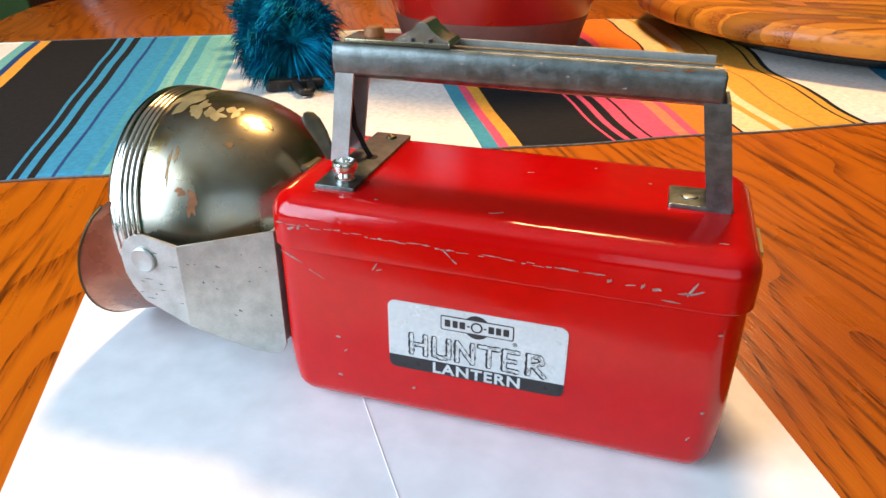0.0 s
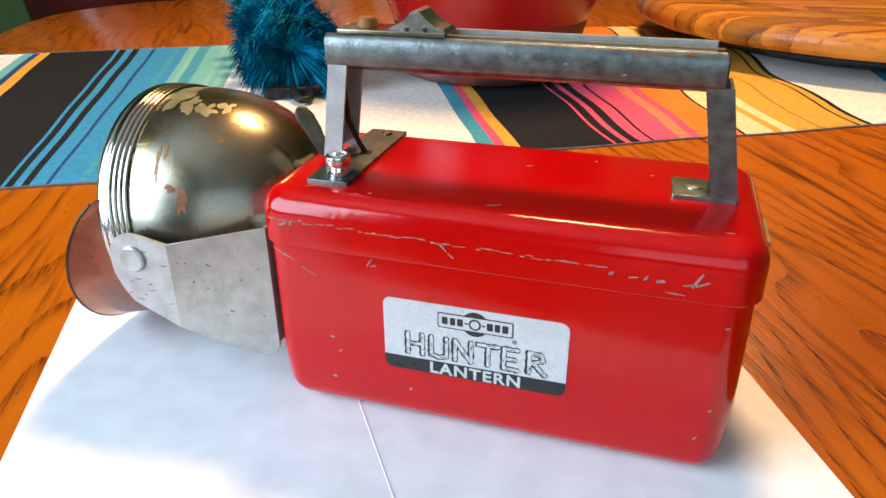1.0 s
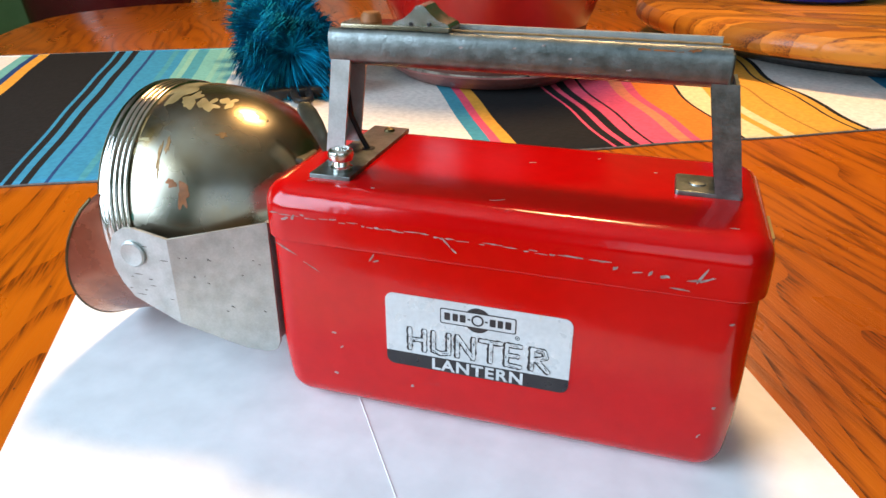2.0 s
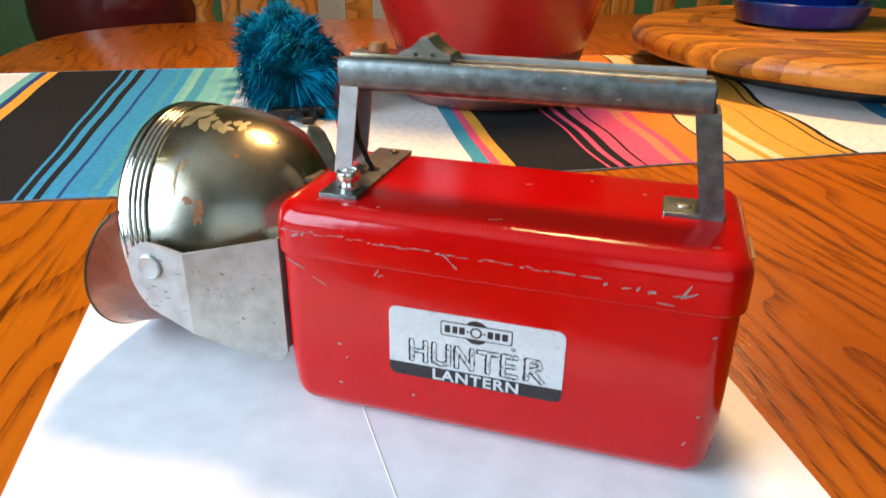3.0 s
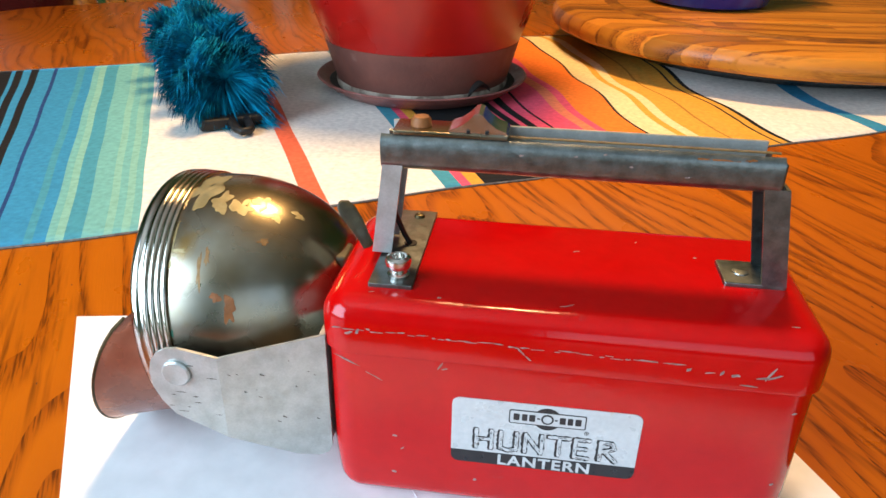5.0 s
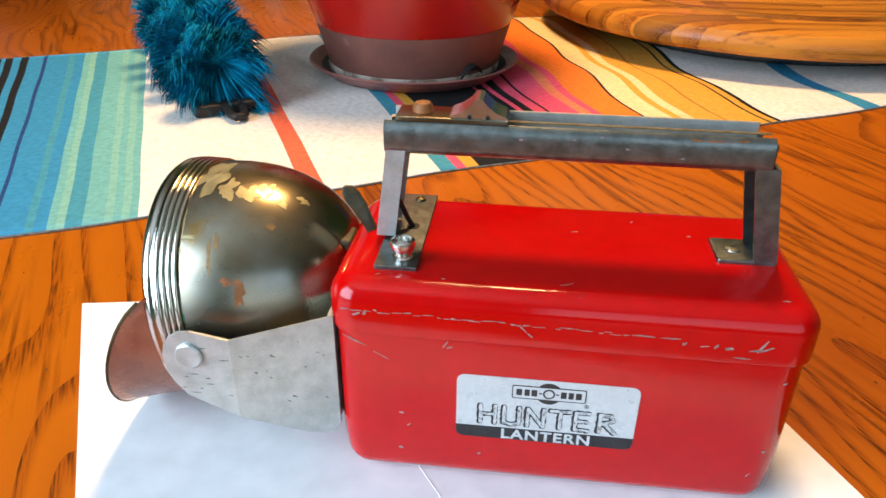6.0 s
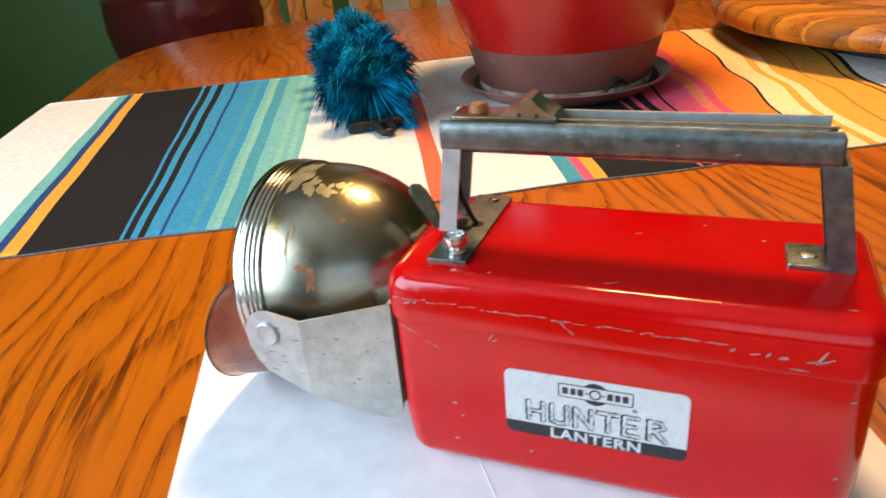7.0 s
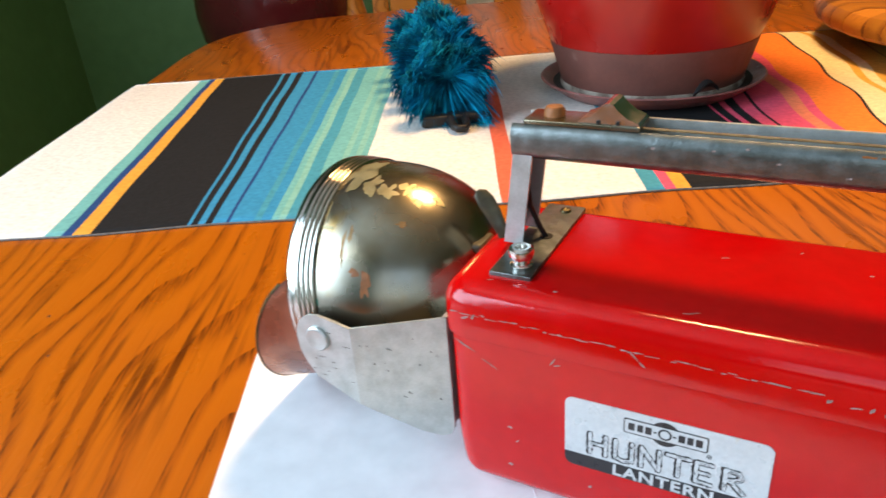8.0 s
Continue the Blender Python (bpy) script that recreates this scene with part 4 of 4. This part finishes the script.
part("latch", rbox(BM(), 0.0953, 0.0963, 0.2440, 0.2620, 0.0690, 0.0790, 0.0004), FLAKE, lantern, "small brass catch on the end")

# ---- red flowerpot ----
PC = Vector((-0.124, 0.793, 0.0015))
M = Matrix.Translation(PC)
single("pot_saucer", lathe(BM(), [(0, 0), (0.088, 0), (0.096, 0.003), (0.112, 0.020), (0.1180, 0.028), (0.1165, 0.030), (0.1130, 0.028), (0.105, 0.018), (0.095, 0.009), (0, 0.008)], M @ Matrix.Diagonal((0.94, 0.94, 0.58, 1)), 80), SAUCERM,
       "worn reddish clay saucer on the runner", "saucer")
single("saucer_dirt", lathe(BM(), [(0, 0.0082), (0.088, 0.0084), (0.0945, 0.0110), (0.1010, 0.0185), (0.1003, 0.0190), (0.0930, 0.0130), (0.086, 0.0098), (0, 0.0090)], M @ Matrix.Diagonal((0.97, 0.97, 0.58, 1)), 80), SOIL,
       "dark dried soil film inside the pot saucer", "dirt", kind="stuff")
M = Matrix.Translation(PC - Vector((0, 0, 0.0020)))
pot = thing("flower_pot", PC + Vector((0, 0, 0.008)), "large red glazed flowerpot standing in its saucer", "flowerpot")
part("foot_band", lathe(BM(), [(0, 0.0085), (0.086, 0.0085), (0.0885, 0.012), (0.1012, 0.0565), (0.0, 0.0565)], M, 80), CLAY, pot, "unglazed brown clay base")
part("mineral_ring", lathe(BM(), [(0.0862, 0.0086), (0.0895, 0.0088), (0.0908, 0.0130), (0.0900, 0.0165), (0.0880, 0.0168)], M, 80), DEPOSIT, pot, "pale crusty mineral deposit")
part("glazed_body", shell(BM(), [(0.1008, 0.0566), (0.108, 0.075), (0.118, 0.105), (0.128, 0.145), (0.135, 0.20), (0.139, 0.25), (0.143, 0.252), (0.143, 0.27)], 0.006, M, 80), GLAZE_R, pot)
part("soil", lathe(BM(), [(0, 0.22), (0.128, 0.22), (0.128, 0.23), (0, 0.235)], M, 40), SOIL, pot)

leaf = BM()
pts = []
for i in range(9):
    f = i / 8
    w_ = 0.007 * math.sin(math.pi * f) ** 0.7 + 0.0004
    c_ = Vector((-0.066 + 0.020 * f, 0.706 + 0.012 * f, 0.018 + 0.010 * math.sin(f * 2.6)))
    pts.append([c_ + Vector((-0.4 * w_, w_, 0.3 * w_)), c_ + Vector((0, 0, -0.002)), c_ + Vector((0.4 * w_, -w_, 0.4 * w_)), c_ + Vector((0, 0, -0.0026))])
single("dead_leaf", loft(leaf, pts), BLACK, "dark curled dead leaf lying in the pot saucer", "leaf")

# ---- round board with the blue pot ----
BC = Vector((0.305, 1.072, 0.0))
BR, BZ0, BZ1 = 0.295, 0.029, 0.056
turn = thing("lazy_susan", BC, "round butcher-block turntable board of mixed timber strips", "turntable")
part("turntable_base", lathe(BM(), [(0, 0.008), (0.222, 0.008), (0.228, 0.012), (0.262, 0.022), (0.264, 0.0285), (0, 0.0285)], Matrix.Translation(BC), 72), BLACK, turn, "dark metal turntable ring")
rng = random.Random(4)
ROT = Matrix.Translation(BC) @ Matrix.Rotation(radians(4), 4, "Z")
wide = 0.0295
k = int(2 * BR / wide)


def strip_outline(rad, v0, v1, u0, u1, n=12):
    """One timber strip, cut to a circle of the given radius."""
    t0, t1 = (math.asin(max(-1.0, min(1.0, v / rad))) for v in (v0, v1))
    vs = [rad * math.sin(t0 + (t1 - t0) * j / n) for j in range(n + 1)]
    half = [math.sqrt(max(0.0, rad * rad - v * v)) for v in vs]
    right = [(min(max(u1, -h), h) - 0.0002, v) for v, h in zip(vs, half)]
    left = [(min(max(u0, -h), h) + 0.0002, v) for v, h in zip(vs, half)]
    return right + left[::-1]


for i in range(k):
    v0, v1 = -BR + i * wide + 0.00015, -BR + (i + 1) * wide - 0.00015
    reach = math.sqrt(max(0.0, (BR - 0.018) ** 2 - max(abs(v0), abs(v1)) ** 2))
    cuts = [-1.0] + sorted(rng.uniform(-0.9, 0.9) * reach for _ in range(3 if reach > 0.1 else 0)) + [1.0]
    for u0, u1 in zip(cuts, cuts[1:]):
        wide_ring = strip_outline(BR, v0, v1, u0, u1)
        if max(q[0] for q in wide_ring) - min(q[0] for q in wide_ring) < 0.012:
            continue
        rows = []
        for rad, z in ((BR - 0.006, BZ0), (BR - 0.0015, BZ0 + 0.004), (BR, BZ0 + 0.010), (BR - 0.001, BZ0 + 0.0165), (BR - 0.006, BZ1 - 0.004), (BR - 0.018, BZ1)):
            rows.append([ROT @ Vector((x, v, z + 0.0003 * math.sin(i * 2.3))) for x, v in strip_outline(rad, v0, v1, u0, u1)])
        part("strip", loft(BM(), rows), BLOCK, turn, smooth=30)
part("raised_ring", lathe(BM(), [(0.206, BZ1 - 0.001), (0.210, BZ1 + 0.0022), (0.216, BZ1 + 0.0030), (0.222, BZ1 + 0.0022), (0.226, BZ1 - 0.001)], Matrix.Translation(BC), 90), BLOCK, turn)

QC = Vector((0.217, 1.085, BZ1))
M = Matrix.Translation(QC) @ Matrix.Diagonal((0.84, 0.84, 1, 1))
single("blue_saucer", lathe(BM(), [(0, 0.0005), (0.078, 0.0005), (0.088, 0.004), (0.097, 0.022), (0.0985, 0.029), (0.096, 0.031), (0.092, 0.027), (0.082, 0.010), (0, 0.009)], M, 64), COBALT,
       "dark cobalt blue glazed saucer on the round board", "saucer")
bp_ = thing("blue_flower_pot", QC + Vector((0, 0, 0.01)), "cobalt blue glazed flowerpot in its saucer", "flowerpot")
part("glazed_body", shell(BM(), [(0.072, 0.0095), (0.078, 0.03), (0.084, 0.06), (0.092, 0.10), (0.100, 0.15), (0.106, 0.152), (0.106, 0.17)], 0.005, M, 64), COBALT, bp_)
part("soil", lathe(BM(), [(0, 0.13), (0.091, 0.13), (0.091, 0.138), (0, 0.142)], M, 32), SOIL, bp_)

# ---- maroon floor jar ----
JC = Vector((-1.06, 1.345, FLOOR_Z))
jp = [(0, 0), (0.12, 0), (0.13, 0.02), (0.135, 0.2), (0.15, 0.45), (0.163, 0.62), (0.166, 0.66), (0.160, 0.668), (0.172, 0.69), (0.178, 0.74), (0.176, 0.80), (0.166, 0.808), (0.170, 0.83), (0.165, 0.90),
      (0.150, 0.93), (0.165, 0.95), (0.165, 0.97), (0.145, 0.97), (0.14, 0.90), (0, 0.88)]
jar = thing("floor_jar", JC, "tall dark maroon glazed jar standing behind the table", "jar")
groove = 7
part("body", lathe(BM(), jp[:groove + 1] + [(0, jp[groove][1])], Matrix.Translation(JC), 64), MAROON, jar)
part("neck", lathe(BM(), [(0, jp[groove][1])] + jp[groove:], Matrix.Translation(JC), 64), MAROON, jar, "banded maroon neck of the jar")


# ---- chairs ----
def chair(s, n):
    base = tp(s, n, FLOOR_Z)
    ch = thing("dining_chair", base, "golden oak slat-back dining chair pushed to the table", "chair", "chairs behind the table")
    M_ = Matrix.Translation(base) @ TABLE
    part("seat", rbox(BM(), -0.21, 0.21, -0.42, 0.0, 0.42, 0.455, 0.04, 0.008, 0.004, 6, M_), CHAIR_OAK, ch)
    post = [(0, 0), (0.016, 0), (0.02, 0.3), (0.022, 0.47), (0.018, 0.52), (0.023, 0.56), (0.018, 0.60), (0.021, 0.68), (0.024, 0.72), (0.017, 0.752), (0.026, 0.78), (0.034, 0.84), (0.030, 0.92), (0.015, 1.02), (0, 1.03)]
    for x in (-0.205, 0.205):
        part("back_post", lathe(BM(), post, M_ @ Matrix.Translation((x, 0.02, 0)), 20), CHAIR_OAK, ch)
    for x in (-0.18, 0.18):
        part("leg", lathe(BM(), [(0, 0), (0.014, 0), (0.02, 0.2), (0.022, 0.42), (0, 0.42)], M_ @ Matrix.Translation((x, -0.38, 0)), 16), CHAIR_OAK, ch)
    for x, w_ in ((-0.168, 0.034), (-0.131, 0.058), (-0.023, 0.054), (0.089, 0.058)):
        part("slat", rbox(BM(), x, x + w_, 0.012, 0.026, 0.456, 0.96, 0.004, 0, 0, 3, M_), CHAIR_OAK, ch)
    part("top_rail", rbox(BM(), -0.19, 0.19, 0.008, 0.030, 0.93, 1.01, 0.008, 0.01, 0, 4, M_), CHAIR_OAK, ch)
    return ch


chair(0.09, 1.60)
chair(0.93, 1.62)

# ---- white window frame on the back wall ----
win = thing("window_2", tp(0.45, N1 - 0.01, 0.0), "white painted window frame with apron on the green wall", "window", kind="structure")
part("window_frame", box(BM(), 0.05, 0.85, N1 - 0.03, N1 - 0.002, -0.19, -0.02, TABLE), TRIM, win)
part("window_sill", box(BM(), 0.02, 0.88, N1 - 0.09, N1 - 0.002, -0.016, 0.012, TABLE), TRIM, win)
part("pane", box(BM(), 0.05, 0.85, N1 - 0.02, N1 - 0.002, 0.016, 1.1, TABLE), TRIM, win)

# ---- duster ----
def duster():
    a0, a1, r = Vector((-0.282, 0.648, 0.042)), Vector((-0.398, 0.824, 0.042)), 0.037
    ob = thing("duster", Vector((-0.33, 0.75, 0.0015)), "fluffy teal fibre duster with black frame on the runner", "duster")
    ax = (a1 - a0).normalized()
    sd = ax.cross(Vector((0, 0, 1))).normalized()
    rd = random.Random(7)
    verts, faces = [], []
    up = Vector((0, 0, 1))
    rows = 6
    for row in range(rows):
        f0 = row / (rows - 1)
        lobes = 7
        for lobe in range(lobes):
            an0 = 2 * math.pi * (lobe + 0.5 * (row % 2)) / lobes + rd.uniform(-0.2, 0.2)
            size = rd.uniform(0.8, 1.25)
            twist = rd.uniform(-0.5, 0.5)
            for _ in range(420):
                an = an0 + rd.gauss(0, 0.30)
                out = sd * math.cos(an) + up * math.sin(an)
                side = out.cross(ax)
                near_end, far_end = max(0.0, 1 - f0 * 6), max(0.0, f0 * 6 - 5)
                root = a0.lerp(a1, f0) + ax * rd.gauss(0, 0.004) + out * r * rd.uniform(0.1 if near_end or far_end else 0.3, 0.55)
                d = (out * 0.95 + ax * (0.15 + 0.9 * far_end - 0.7 * near_end + rd.gauss(0, 0.14)) + side * (twist * 0.4 + (an - an0) * 0.5 + rd.gauss(0, 0.10))).normalized()
                curl = (ax * (-0.95 + 1.2 * far_end) - up * 0.45 + side * twist).normalized()
                ln = rd.uniform(0.026, 0.040) * size * (0.45 + 0.62 * math.exp(-((an - an0) / 0.34) ** 2))
                w = d.cross(Vector((rd.uniform(-1, 1), rd.uniform(-1, 1), rd.uniform(-1, 1)))).normalized() * rd.uniform(0.0003, 0.0008)
                m1 = root + d * ln * 0.5 + curl * ln * 0.05
                m2 = root + d * ln * 0.82 + curl * ln * 0.24
                tip = root + d * ln * 0.93 + curl * ln * 0.70
                for q in (root, m1, m2, tip):
                    q.z = max(q.z, 0.003)
                k_ = len(verts)
                verts += [root - w, root + w, m1 + w, m1 - w, m2 + w * 0.8, m2 - w * 0.8, tip]
                faces += [(k_, k_ + 1, k_ + 2, k_ + 3), (k_ + 3, k_ + 2, k_ + 4, k_ + 5), (k_ + 5, k_ + 4, k_ + 6)]
    me = bpy.data.meshes.new("fibre_head")
    me.from_pydata(verts, [], faces)
    me.materials.append(FUZZ)
    fib = new("fibre_head", me)
    fib.parent = ob
    fib.matrix_parent_inverse = Matrix.Translation(-ob.location)
    core = []
    for t in np.linspace(0, 1, 9):
        core.append(tuple(a0.lerp(a1, float(t))))
    part("core", rod(BM(), core, r * 0.6, 16), FUZZ, ob)
    fr = Matrix.Translation(a0 - ax * 0.012 + Vector((0, 0, -0.024))) @ Matrix((sd, ax, Vector((0, 0, 1)))).transposed().to_4x4()
    part("frame", rbox(BM(), -0.030, 0.036, -0.022, 0.008, -0.016, -0.006, 0.004, 0.003, 0.002, 4, fr), BLACK, ob, "black plastic frame")
    part("hanging_loop", rod(BM(), [tuple(fr @ Vector(q)) for q in ((-0.003, -0.018, -0.009), (-0.002, -0.040, -0.011), (0.001, -0.046, -0.0115), (0.007, -0.046, -0.0115), (0.010, -0.040, -0.011), (0.011, -0.018, -0.009))], 0.0036, 10), BLACK, ob, "black plastic hanging loop")


duster()

# ---- pendant lamp ----
pend = thing("pendant_lamp", LAMP + Vector((0, 0, 0.03)), "plain dish-shaped pendant lamp over the table", "lamp")
PM = Matrix.Translation(LAMP)
part("shade", shell(BM(), [(0.20, 0.005), (0.18, 0.06), (0.11, 0.12), (0.03, 0.15)], 0.004, PM, 48), WARM_CREAM, pend)
part("cord", rod(BM(), [tuple(LAMP + Vector((0, 0, 0.15))), tuple(Vector((LAMP.x, LAMP.y, CEIL_Z)))], 0.004), BLACK, pend)
part("bulb", lathe(BM(), [(0, 0.03), (0.02, 0.035), (0.03, 0.06), (0.02, 0.10), (0, 0.11)], PM, 24), GLOW, pend)
